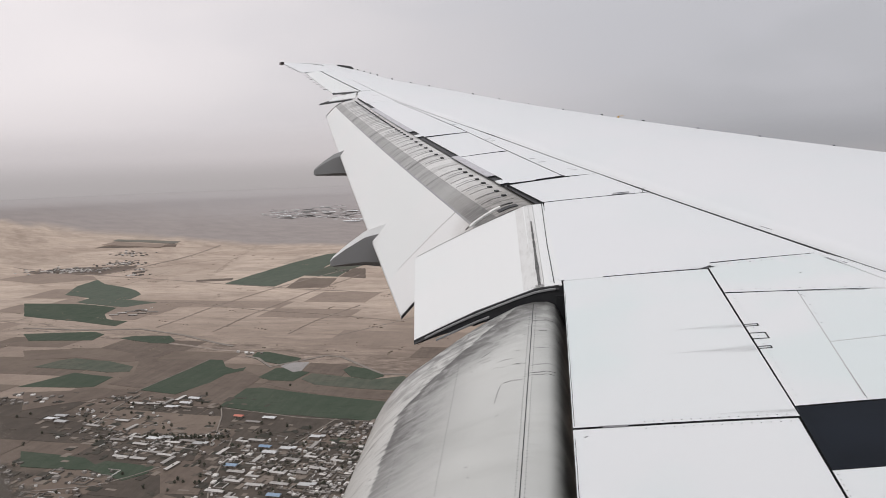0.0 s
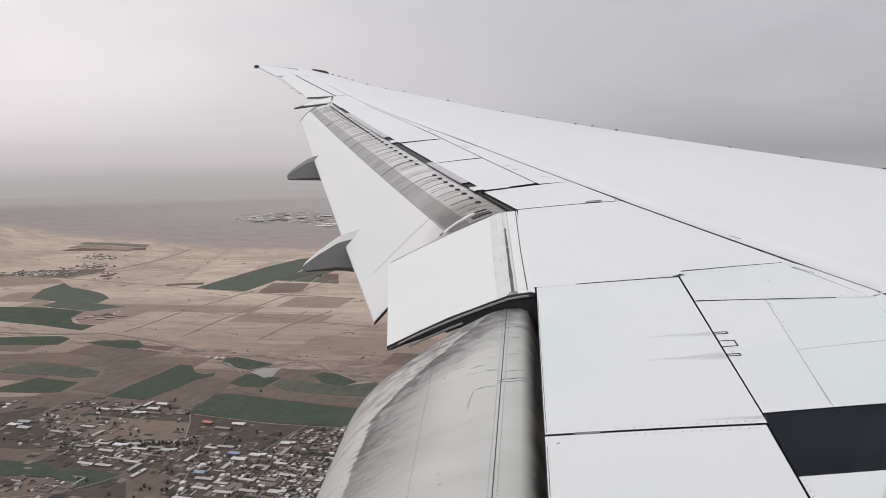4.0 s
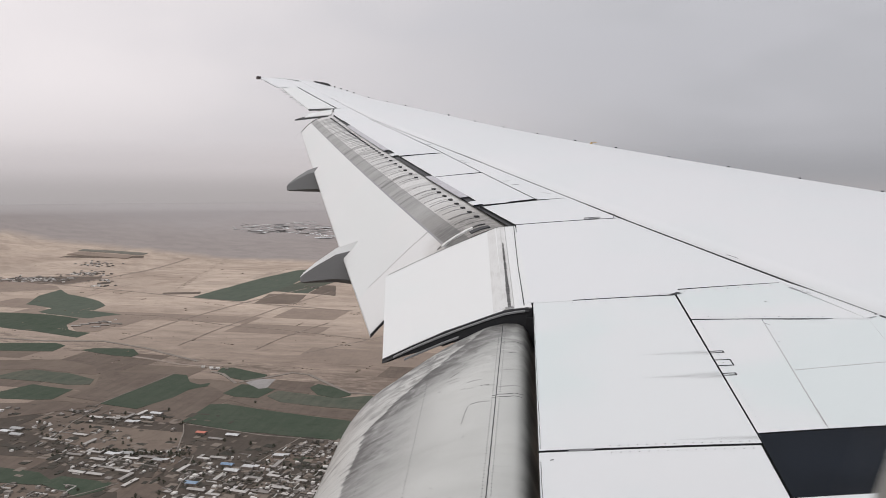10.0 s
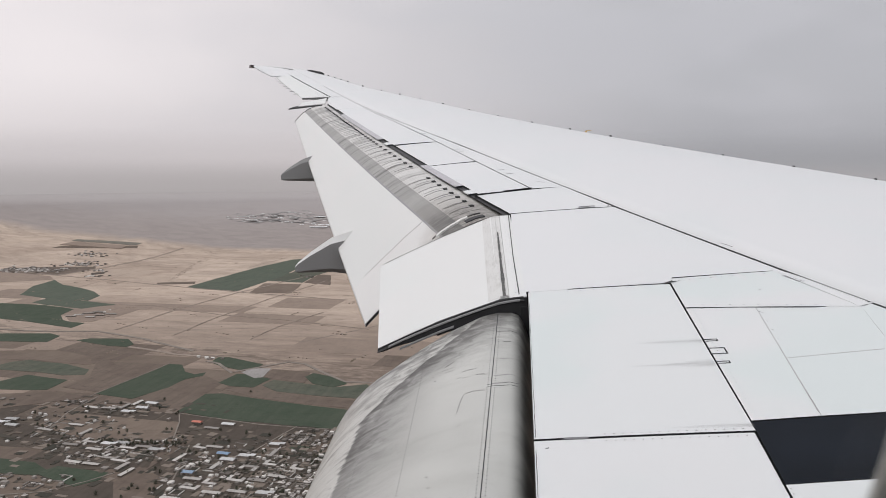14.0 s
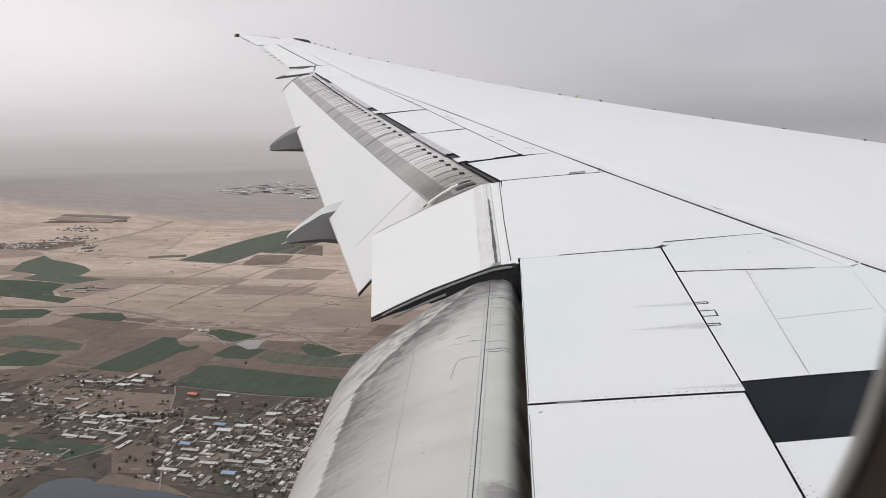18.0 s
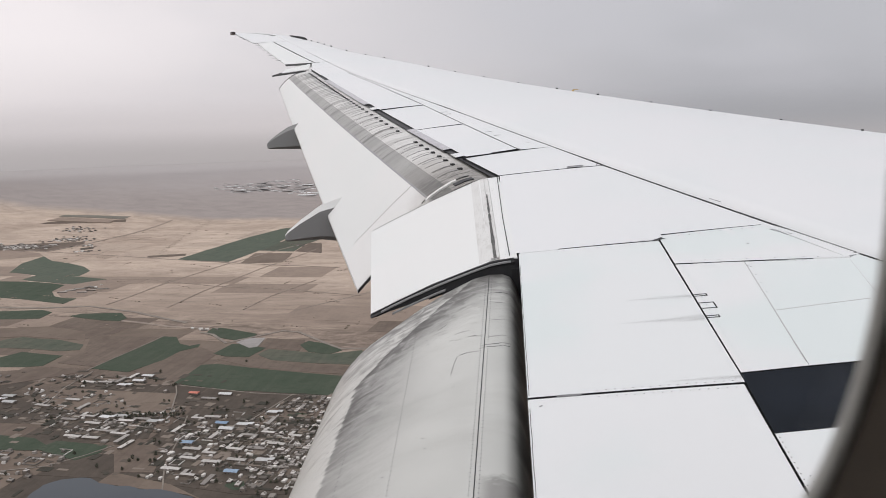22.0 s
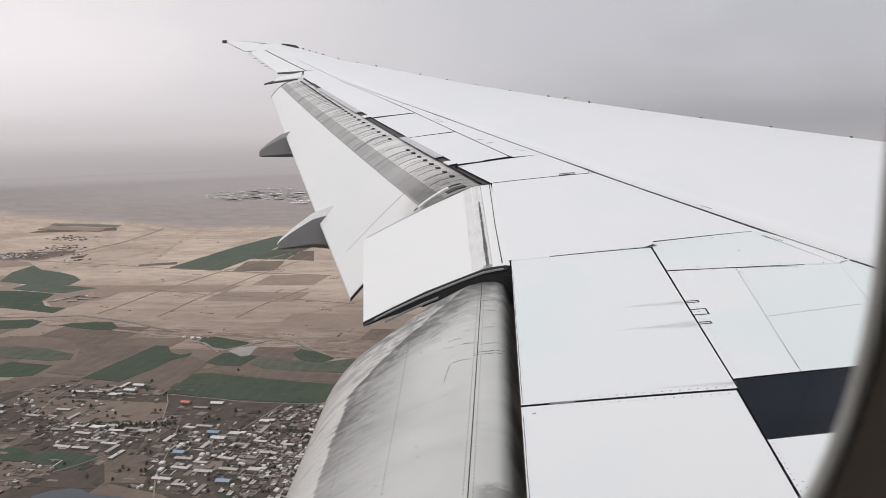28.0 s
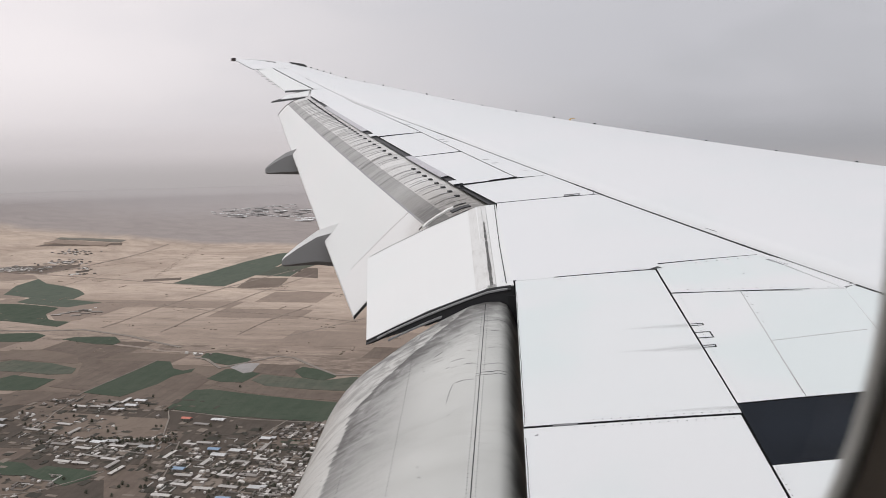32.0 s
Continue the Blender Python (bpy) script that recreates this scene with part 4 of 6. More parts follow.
v, f = joined([([flaperon_at(s, 0.0, 0.002) for s in (0.3, 2, 3, 5, 7)] + [(x, y - 0.02, z - 0.03) for x, y, z in [flaperon_at(s, 0.0) for s in (0.3, 2, 3, 5, 7)]]
               + [(x + 0.02, y + 0.02, z - 0.14 + 0.025 * k) for k, (x, y, z) in enumerate([flaperon_at(s, 0.0) for s in (0.3, 2, 3, 5, 6.9)])],
               [(k, k + 1, k + 6, k + 5) for k in range(4)] + [(k + 5, k + 6, k + 11, k + 10) for k in range(4)])])
part("end_seal", mesh_from("end_seal", v, f, RUBBER), flaperon, "black rubber end seal")
outline("flaperon_gap", [(0.036, 5.615), (-0.018, 6.615), (-0.078, 8.10)], 0.0065, wing, SEALANT, 0.004)

# ---------------------------------------------------------------- outboard flap
# (aft of the fixed edge, below it) near the flaperon and at the far end
O_IN = ((-0.10, 0.10), (0.05, 0.05), (0.18, 0.075), (0.295, 0.100), (0.43, 0.157), (0.555, 0.230), (0.68, 0.315), (0.90, 0.535), (1.12, 0.775), (1.34, 1.012), (1.56, 1.25))
O_OUT = ((-0.06, 0.06), (0.05, 0.02), (0.15, 0.03), (0.28, 0.048), (0.44, 0.090), (0.52, 0.128), (0.60, 0.185), (0.66, 0.225), (0.72, 0.28), (0.78, 0.34), (0.85, 0.42))


def oflap(s, y, lift=0.0):
    k = min(int(s), 9)
    w = s - k
    u = (y - 8.9) / 9.3
    a = O_IN[k][0] * (1 - w) + O_IN[k + 1][0] * w, O_IN[k][1] * (1 - w) + O_IN[k + 1][1] * w
    b = O_OUT[k][0] * (1 - w) + O_OUT[k + 1][0] * w, O_OUT[k][1] * (1 - w) + O_OUT[k + 1][1] * w
    return (te_x(y) - (a[0] * (1 - u) + b[0] * u), y, te_z(y) - (a[1] * (1 - u) + b[1] * u) + lift)


def oflap_sheet(name, s0, s1, y0, y1, material, parent, deep=0.05, ns=8, ny=30, lift=0.0, label=""):
    v = [oflap(s0 + (s1 - s0) * j / (ns - 1), y0 + (y1 - y0) * i / (ny - 1), lift) for i in range(ny) for j in range(ns)]
    f = grid_faces(ny, ns)
    o = len(v)
    v += [(x, y, z - deep) for x, y, z in v]
    f += [tuple(i + o for i in q)[::-1] for q in f]
    rim = [j for j in range(ns)] + [i * ns + ns - 1 for i in range(1, ny)] + [(ny - 1) * ns + j for j in range(ns - 2, -1, -1)] + [i * ns for i in range(ny - 2, 0, -1)]
    f += [(rim[k], o + rim[k], o + rim[(k + 1) % len(rim)], rim[(k + 1) % len(rim)]) for k in range(len(rim))]
    return part(name, mesh_from(name, v, f, material), parent, label)


out_flap = oflap_sheet("outboard_flap", 6.0, 10.0, 9.10, 18.2, WHITE_FLAP, wing, 0.04, 14, 40, label="white outboard flap, lowered, with a rubbed grey vane")
oflap_sheet("flap_end", 6.0, 10.0, 8.22, 9.0995, SMUDGE, out_flap, 0.04, 12, 5, 0.0, "smudged inner end of the flap")
oflap_sheet("vane_band", 4.32, 5.97, 8.24, 18.15, VANE_DARK, out_flap, 0.03, 6, 40)
oflap_sheet("vane", 0.0, 4.31, 8.24, 18.15, VANE_LIGHT, out_flap, 0.03, 12, 40)
oflap_sheet("vane_edge", 5.93, 6.04, 8.24, 18.1, SHADOW_GREY, out_flap, 0.01, 2, 30, 0.003)
# black strip standing in for the shaded underside at the flap's inner corner
oflap_sheet("end_rib", 9.0, 10.0, 8.203, 8.218, RUBBER, out_flap, 0.035, 6, 2, -0.004)
oflap_sheet("tip_seal", 3.4, 10.0, 18.16, 18.215, COVE, out_flap, 0.05, 14, 2, 0.004, "dark edge of the flap tip")
for n in range(10):
    a = 6.05 + 0.33 * n
    y = 8.99 + 0.0145 * n
    oflap_sheet("end_joint", a, a + 0.332, y, y + 0.018 - 0.0012 * n, SEAL_FAINT, out_flap, 0.003, 2, 2, 0.003)
oflap_sheet("end_curl", 3.5, 6.15, 8.40, 8.44, LIP, out_flap, 0.03, 12, 2, 0.022, "scuffed metal lip at the flap end")
oflap_sheet("end_slot", 2.2, 3.9, 8.30, 8.37, RUBBER, out_flap, 0.02, 10, 2, 0.012)
oflap_sheet("end_curl", 5.95, 6.05, 8.2, 8.8, SCUFF, out_flap, 0.02, 3, 4, 0.004)
oflap_sheet("end_grime", 2.2, 6.3, 8.445, 8.462, OIL, out_flap, 0.02, 10, 2, 0.012)
y = 8.745
while y < 17.9:
    h = (0.15 if y < 14 else 0.14) + 0.03 * random.random()
    # dark block put in for a notch and its bracket shadow
    v = [oflap(2.0 + side * h, y + e + 0.012 * side, up) for side in (-1, 1) for up in (0.018, -0.01) for e in (-0.006, 0.034)]
    part("vane_clip", mesh_from("vane_clip", v, [(0, 1, 5, 4), (2, 6, 7, 3), (0, 4, 6, 2), (1, 3, 7, 5), (0, 2, 3, 1), (4, 5, 7, 6)], COVE), out_flap)
    oflap_sheet("vane_rib", 2.05, 4.0 + 0.25 * random.random(), y + 0.002, y + 0.022, VANE_DARK, out_flap, 0.008, 8, 2, 0.004)
    oflap_sheet("vane_rib", 2.0, 2.9 + 0.3 * random.random(), y + 0.006, y + 0.018, SHADOW_GREY, out_flap, 0.008, 6, 2, 0.006)
    y += 0.22 if y < 10.2 else 0.80 if y < 10.4 else 0.28 if y < 12.9 else 0.20 if y < 14.0 else 0.15
y = 8.6
while y < 17.9:
    w = 0.006 + 0.010 * random.random()
    oflap_sheet("vane_rib", 1.6, 3.6 + 0.4 * random.random(), y, y + w, VANE_DARK if random.random() < 0.6 else SHADOW_GREY, out_flap, 0.008, 6, 2, 0.003)
    y += 0.34 + 0.16 * random.random()
# gap shade as a near-black sheet, and loose seal flaps behind the outer spoilers
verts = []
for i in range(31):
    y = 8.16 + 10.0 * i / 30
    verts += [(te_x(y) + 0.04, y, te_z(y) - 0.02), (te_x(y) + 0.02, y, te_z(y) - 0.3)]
part("outer_cove", mesh_from("outer_cove", verts, grid_faces(31, 2), COVE), wing, "near-black sheet for the shaded gap behind the outer spoilers")
verts = []
for i in range(31):
    y = 8.16 + 10.0 * i / 30
    verts += [(te_x(y) + 0.10, y, te_z(y) - 0.012), (te_x(y) - 0.055 + 0.03 * i / 30, y, te_z(y) - 0.03)]
part("seal_strip", mesh_from("seal_strip", verts, grid_faces(31, 2), RUBBER), wing, "black rubber seal along the spoiler edge")
for a, b, m in ((9.12, 9.30, WHITE), (9.55, 10.95, SEAL_PALE), (12.75, 12.95, WHITE), (13.3, 16.5, SEAL_PALE)):
    verts = []
    for i in range(8):
        y = a + (b - a) * i / 7
        verts += [(te_x(y) + 0.03, y, te_z(y) + 0.004), (te_x(y) - 0.075, y, te_z(y) - 0.012), (te_x(y) - 0.075, y, te_z(y) - 0.024)]
    part("seal_flap", mesh_from("seal_flap", verts, grid_faces(8, 3), m), wing)

# ---------------------------------------------------------------- flap track fairings


def fairing(y, stations, width, pale=False):
    rings = []
    for x, zt, zb, w in stations:
        h, ww = zt - zb, width * w
        ring = [(x, y - ww * 0.7, zt), (x, y + ww * 0.7, zt), (x, y + ww, zt - 0.18 * h), (x, y + ww, zb + 0.12 * h), (x, y + ww * 0.55, zb), (x, y - ww * 0.55, zb), (x, y - ww, zb + 0.12 * h), (x, y - ww, zt - 0.18 * h)]
        rings.append(ring)
    v, f = loft(rings)
    ob = part("track_fairing", mesh_from("track_fairing", v, f, GREY_FAIRING), wing, "grey boat-shaped flap track fairing")
    # upward faces turned white, light on the top put into the colour
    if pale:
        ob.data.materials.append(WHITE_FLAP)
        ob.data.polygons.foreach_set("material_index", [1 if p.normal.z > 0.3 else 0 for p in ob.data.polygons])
    return ob


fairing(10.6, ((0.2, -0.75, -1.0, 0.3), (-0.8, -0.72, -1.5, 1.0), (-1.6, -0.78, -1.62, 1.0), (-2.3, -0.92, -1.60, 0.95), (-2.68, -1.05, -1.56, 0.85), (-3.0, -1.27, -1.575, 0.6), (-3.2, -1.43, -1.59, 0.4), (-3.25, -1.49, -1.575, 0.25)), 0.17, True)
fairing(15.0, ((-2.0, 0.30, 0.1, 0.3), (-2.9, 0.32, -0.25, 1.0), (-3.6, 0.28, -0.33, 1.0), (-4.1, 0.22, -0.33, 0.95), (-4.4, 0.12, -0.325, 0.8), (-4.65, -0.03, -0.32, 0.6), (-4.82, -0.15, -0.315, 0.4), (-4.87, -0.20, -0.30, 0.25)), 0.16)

# ---------------------------------------------------------------- aileron


def ail_h(y):
    return -4.90 - (y - 19.30) * 0.5191


verts, ny = [], 16
rings = []
for i in range(ny):
    u = i / (ny - 1)
    yh = 19.32 + 4.93 * u
    yt = 19.62 + 5.04 * u
    xh, xt = ail_h(yh) - 0.02, -5.74 - 2.45 * u
    zh = top(xh, yh)
    zt = te_z(yt) - 0.045 * (1 - u)
    rings.append([(xh, yh, zh), ((xh * 2 + xt) / 3, (yh * 2 + yt) / 3, (zh * 2 + zt) / 3 + 0.012), (xt, yt, zt), (xt, yt, zt - 0.02), (xh, yh, zh - 0.12)])
v, f = loft(rings)
aileron = part("aileron", mesh_from("aileron", v, f, WHITE_FLAP), wing, "white aileron near the wing tip")
outline("aileron_gap", [(ail_h(y) + 0.01, y) for y in (19.25, 21, 23, 24.3)], 0.022, wing)
v, f = joined([([(-4.88, 19.22, top(-4.88, 19.22) + 0.004), (-5.75, 19.60, te_z(19.6) - 0.03), (-5.72, 19.54, te_z(19.55) - 0.075), (-4.9, 19.18, top(-4.9, 19.2) - 0.03)], [(0, 1, 2, 3)])])
part("end_gap", mesh_from("end_gap", v, f, RUBBER), aileron, "dark gap at the inner end of the aileron")
for y in (20.41, 20.96, 21.6, 22.14, 22.83, 23.4, 23.99, 24.6, 25.09, 25.76, 26.28):
    x = float(np.interp(y, (19.62, 24.66, 27.36), (-5.74, -8.19, -9.9)))
    v, f = box(x - 0.05, y, te_z(y) - 0.035, 0.13, 0.009, 0.009, 0.1)
    part("static_wick", mesh_from("static_wick", v, f, RUBBER), aileron)
# fixed stub between flap and aileron
rings = [[(-4.78, 18.32, te_z(18.3) + 0.01), (-4.95, 19.12, top(-4.95, 19.15)), (-4.95, 19.12, top(-4.95, 19.15) - 0.03), (-4.78, 18.32, te_z(18.3) - 0.03)],
         [(-5.60, 18.75, te_z(18.7) - 0.12), (-5.62, 19.2, te_z(19.2) - 0.10), (-5.62, 19.2, te_z(19.2) - 0.15), (-5.60, 18.75, te_z(18.7) - 0.17)]]
v, f = loft(rings)
part("trailing_stub", mesh_from("trailing_stub", v, f, WHITE_FLAP), wing)
v, f = joined([([(-5.85, 18.75, te_z(18.7) - 0.17), (-4.85, 18.33, te_z(18.3) - 0.02), (-4.86, 18.3, te_z(18.3) - 0.06), (-5.86, 18.72, te_z(18.7) - 0.21), (-5.7, 18.95, te_z(18.9) - 0.14)], [(0, 1, 2, 3), (0, 4, 1)])])
part("stub_seal", mesh_from("stub_seal", v, f, COVE), wing)

# black ridges added in place of the dark step faces along the chordwise joints


def lip(pts, h0, h1, thick=0.008):
    v = []
    n = 9
    a, b = Vector(pts[0]), Vector(pts[1])
    for i in range(n):
        p = a.lerp(b, i / (n - 1))
        h = h0 + (h1 - h0) * i / (n - 1)
        z = top(p.x, p.y)
        v += [(p.x, p.y, z - 0.02), (p.x, p.y, z + h), (p.x, p.y + thick, z + h), (p.x, p.y + thick, z - 0.02)]
    part("joint_seal", mesh_from("joint_seal", v, grid_faces(n, 4), SEALANT), wing)


lip(((-0.06, 8.122), (1.0, 8.122)), 0.003, 0.001)
lip(((-0.50, 8.99), (-0.15, 9.0775)), 0.024, 0.006)
lip(((-0.15, 9.0775), (0.20, 9.165)), 0.014, 0.006)
lip(((-1.27, 10.83), (-0.62, 10.92)), 0.004, 0.002)
lip(((-2.08, 12.59), (-1.40, 12.66)), 0.018, 0.004)
lip(((0.75, 5.644), (1.18, 5.641)), 0.0002, 0.003, 0.005)
lip(((1.21, 5.752), (1.98, 5.825)), 0.006, 0.002)
lip(((1.19, 5.132), (2.02, 5.032)), 0.002, 0.001)
# near-black sheet and box put in the bay's shade between flaperon and inboard flap
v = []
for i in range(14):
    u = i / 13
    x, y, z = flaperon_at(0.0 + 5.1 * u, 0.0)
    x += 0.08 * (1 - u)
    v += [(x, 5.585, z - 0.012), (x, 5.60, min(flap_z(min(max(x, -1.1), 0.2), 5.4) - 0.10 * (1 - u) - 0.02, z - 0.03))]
part("flap_bay", mesh_from("flap_bay", v, grid_faces(14, 2), COVE), wing, "near-black sheet for the shaded bay beside the flaperon")
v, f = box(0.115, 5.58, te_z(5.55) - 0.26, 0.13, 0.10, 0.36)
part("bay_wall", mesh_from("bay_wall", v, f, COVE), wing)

# black plate over the white flaperon end, standing in for the dark bay
v = []
for k in range(8):
    x, _, z = flaperon_at(k, 0.0)
    v += [(x, 5.548, z - 0.006), (x, 5.552, z - 0.03 - 0.037 * (7 - max(k, 1)))]
part("end_plate", mesh_from("end_plate", v, grid_faces(8, 2), RUBBER), flaperon, "black plate put over the shaded inner end of the flaperon")

for lo, hi, drop in ((0.6, 6.6, 0.016), (4.6, 6.2, 0.075)):
    v = []
    for k in range(14):
        x, _, z = flaperon_at(lo + (hi - lo) * k / 13, 0.0)
        v += [(x, 5.546, z - drop), (x, 5.538, z - drop - 0.004), (x, 5.538, z - drop - 0.016), (x, 5.546, z - drop - 0.02)]
    part("seal_tube", mesh_from("seal_tube", v, grid_faces(14, 4), SHADOW_GREY), flaperon, "grey tube seal along the flaperon end")

# ragged rubber showing along the trailing edges of the inboard spoilers
rag = random.Random(5)
for y0, y1, owner in ((3.53, 5.45, spoiler), (0.8, 3.44, spoiler2)):
    y, pts = y0, []
    while y < y1:
        pts.append((0.1095 + 0.003 * rag.random() + (0.002 if y < 4.4 else 0.0), y))
        y += 0.03 + 0.06 * rag.random()
    outline("edge_seal", pts, 0.0024, owner, RUBBER, 0.0015)
for x, y in ((1.75, 5.42), (1.62, 5.0), (0.16, 3.42)):
    outline("small_mark", [(x, y), (x + 0.012, y + 0.006)], 0.006, wing, INK)

# ---------------------------------------------------------------- cabin wall and window
WIN_Y, WIN_C, WIN_R = 0.22, (-0.0529, -0.0147), (0.1709, 0.1951)


def window_ring(grow, y, n=96, power=2.3):
    """Outline of the window, taller and leaning out above its widest place."""
    out = []
    for k in range(n):
        a = 2 * math.pi * k / n
        ca, sa = math.cos(a), math.sin(a)
        wide, tall = (WIN_R[0] + grow, WIN_R[1] + grow) if sa < 0 else (WIN_R[0] + grow + 0.022 * sa, 0.25 + grow)
        out.append((WIN_C[0] + wide * math.copysign(abs(ca) ** (2 / power), ca), y, WIN_C[1] + tall * math.copysign(abs(sa) ** (2 / power), sa)))
    return out


def square_ring(y, half, n=96):
    out = []
    for k in range(n):
        a = 2 * math.pi * k / n
        s = half / max(abs(math.cos(a)), abs(math.sin(a)))
        out.append((WIN_C[0] + s * math.cos(a), y, WIN_C[1] + s * math.sin(a)))
    return out


v, f = loft([square_ring(WIN_Y - 0.03, 0.4), window_ring(0.03, WIN_Y - 0.03), window_ring(0.010, WIN_Y - 0.024), window_ring(0.0012, WIN_Y - 0.001), window_ring(0.03, WIN_Y + 0.05), square_ring(WIN_Y + 0.05, 0.4)], caps=False)
tagged(new("cabin_wall", mesh_from("cabin_wall", v, f, WALL_DARK, False)), "brown-grey cabin side wall in shade round the window", "wall", kind="structure")


def tube(name, radius, material, label):
    """A length of fuselage with a square left open at the window panel, closed at both ends."""
    cy, half = WIN_Y + 0.05 - 3.1, 0.4
    gap = math.asin(half / radius)
    angles = [-gap, gap] + [gap + (2 * math.pi - 2 * gap) * k / 40 for k in range(1, 40)]
    xs = [-9.0, -5.0, -2.0, WIN_C[0] - half, WIN_C[0] + half, 2.5, 6.0, 10.0, 15.0]
    v = [(x, cy + radius * math.cos(a), WIN_C[1] + radius * math.sin(a)) for x in xs for a in angles]
    n = len(angles)
    f = []
    for i in range(len(xs) - 1):
        for j in range(n):
            if i == 3 and j == 0:
                continue
            k = (j + 1) % n
            f.append((i * n + j, (i + 1) * n + j, (i + 1) * n + k, i * n + k))
    f += [tuple(range(n)), tuple((len(xs) - 1) * n + j for j in range(n))[::-1]]
    tagged(new(name, mesh_from(name, v, f, material)), label, "fuselage", kind="structure")


tube("fuselage_skin", 3.1, WHITE, "white fuselage skin round the cabin")
tube("cabin_lining", 3.02, WALL_DARK, "brown-grey cabin lining inside the fuselage")
window = thing("window_1", (WIN_C[0], WIN_Y, WIN_C[1]), "rounded cabin window with a pale gasket", "window", kind="structure")
v, f = loft([window_ring(0.0035, WIN_Y - 0.0015), window_ring(0.0002, WIN_Y - 0.0012), window_ring(-0.0010, WIN_Y + 0.0055), window_ring(0.004, WIN_Y + 0.0135)], caps=False)
part("gasket", mesh_from("gasket", v, f, GASKET, True), window, "pale grey gasket")
ring = window_ring(0.003, WIN_Y + 0.014)
pane = part("pane", mesh_from("pane", ring, [tuple(range(len(ring)))], PANE), window, "clear acrylic pane")
pane.visible_shadow = False

# ---------------------------------------------------------------- ground


# land past 3.3 km is raised to fit the horizon in the camera's view
def land_z(x, y):
    r = math.hypot(x, y)
    u = min(max((r - 3300) / 1600, 0), 1)
    rough = noise.noise(Vector((x / 500, y / 500, 0))) * 14 * min(max((r - 3400) / 700, 0), 1) * min(max((4850 - r) / 500, 0), 1)
    return GROUND + 235 * u * u * (3 - 2 * u) + rough


verts, faces = [(0, 0, GROUND)], []
radii = [120, 300, 500, 750, 1000, 1300, 1700, 2200, 2800, 3300] + [3300 + 1600 * k / 40 for k in range(1, 41)]
N = 480
for r in radii:
    for k in range(N):
        a = 2 * math.pi * k / N
        x, y = r * math.sin(a), r * math.cos(a)
        verts.append((x, y, land_z(x, y)))
faces += [(0, 1 + (k + 1) % N, 1 + k) for k in range(N)]
for i in range(len(radii) - 1):
    for k in range(N):
        a, b = 1 + i * N + k, 1 + i * N + (k + 1) % N
        faces.append((a, b, b + N, a + N))
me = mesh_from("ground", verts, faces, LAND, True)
tagged(new("ground", me), "dry sandy plain raised far off and greyed for haze", "ground", kind="structure")

# glowing wall where land and sky meet, haze painted as emission
k = bpy.data.materials.new("far_haze")
k.use_nodes = True
kn, kl = k.node_tree.nodes, k.node_tree.links
kn.clear()
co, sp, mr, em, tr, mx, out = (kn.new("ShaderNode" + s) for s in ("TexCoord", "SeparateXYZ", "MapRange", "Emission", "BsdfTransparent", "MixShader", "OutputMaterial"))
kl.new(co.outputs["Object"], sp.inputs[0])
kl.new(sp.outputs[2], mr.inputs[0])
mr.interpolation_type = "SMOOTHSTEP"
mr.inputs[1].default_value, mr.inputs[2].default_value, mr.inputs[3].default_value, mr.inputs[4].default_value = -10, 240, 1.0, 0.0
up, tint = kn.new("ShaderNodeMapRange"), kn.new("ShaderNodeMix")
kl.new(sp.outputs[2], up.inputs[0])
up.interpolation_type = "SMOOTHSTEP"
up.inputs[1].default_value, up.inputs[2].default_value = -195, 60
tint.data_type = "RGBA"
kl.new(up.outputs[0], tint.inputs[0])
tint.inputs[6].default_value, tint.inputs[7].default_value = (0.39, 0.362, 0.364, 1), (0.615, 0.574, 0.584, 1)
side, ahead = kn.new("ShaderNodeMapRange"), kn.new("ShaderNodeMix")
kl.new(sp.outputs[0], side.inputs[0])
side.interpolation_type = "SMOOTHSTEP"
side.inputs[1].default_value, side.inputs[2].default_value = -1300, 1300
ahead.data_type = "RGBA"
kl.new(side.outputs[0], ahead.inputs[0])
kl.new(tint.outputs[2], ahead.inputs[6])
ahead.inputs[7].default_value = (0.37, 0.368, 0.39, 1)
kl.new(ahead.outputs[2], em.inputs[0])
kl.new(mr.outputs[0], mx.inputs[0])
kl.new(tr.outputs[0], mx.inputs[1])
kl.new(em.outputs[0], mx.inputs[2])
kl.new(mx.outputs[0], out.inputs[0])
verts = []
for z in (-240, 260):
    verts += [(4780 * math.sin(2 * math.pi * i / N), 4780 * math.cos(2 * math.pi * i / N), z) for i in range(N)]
tagged(new("backdrop", mesh_from("backdrop", verts, [(i, (i + 1) % N, N + (i + 1) % N, N + i) for i in range(N)], k)), "glowing wall standing in for grey haze on the horizon", "haze", kind="structure")

# second glowing see-through wall, added as haze before the far slope
veil = bpy.data.materials.new("thin_haze")
veil.use_nodes = True
vn, vl = veil.node_tree.nodes, veil.node_tree.links
vn.clear()
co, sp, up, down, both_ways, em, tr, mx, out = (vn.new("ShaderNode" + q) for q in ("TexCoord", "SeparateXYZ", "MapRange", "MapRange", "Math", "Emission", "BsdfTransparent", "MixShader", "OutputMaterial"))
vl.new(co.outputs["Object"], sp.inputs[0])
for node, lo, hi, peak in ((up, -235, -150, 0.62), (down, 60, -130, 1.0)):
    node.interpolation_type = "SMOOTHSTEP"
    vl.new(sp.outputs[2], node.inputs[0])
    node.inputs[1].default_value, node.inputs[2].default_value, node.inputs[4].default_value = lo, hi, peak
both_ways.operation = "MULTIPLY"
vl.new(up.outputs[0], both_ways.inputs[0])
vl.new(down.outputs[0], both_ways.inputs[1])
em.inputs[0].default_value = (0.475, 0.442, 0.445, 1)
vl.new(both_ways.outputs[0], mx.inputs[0])
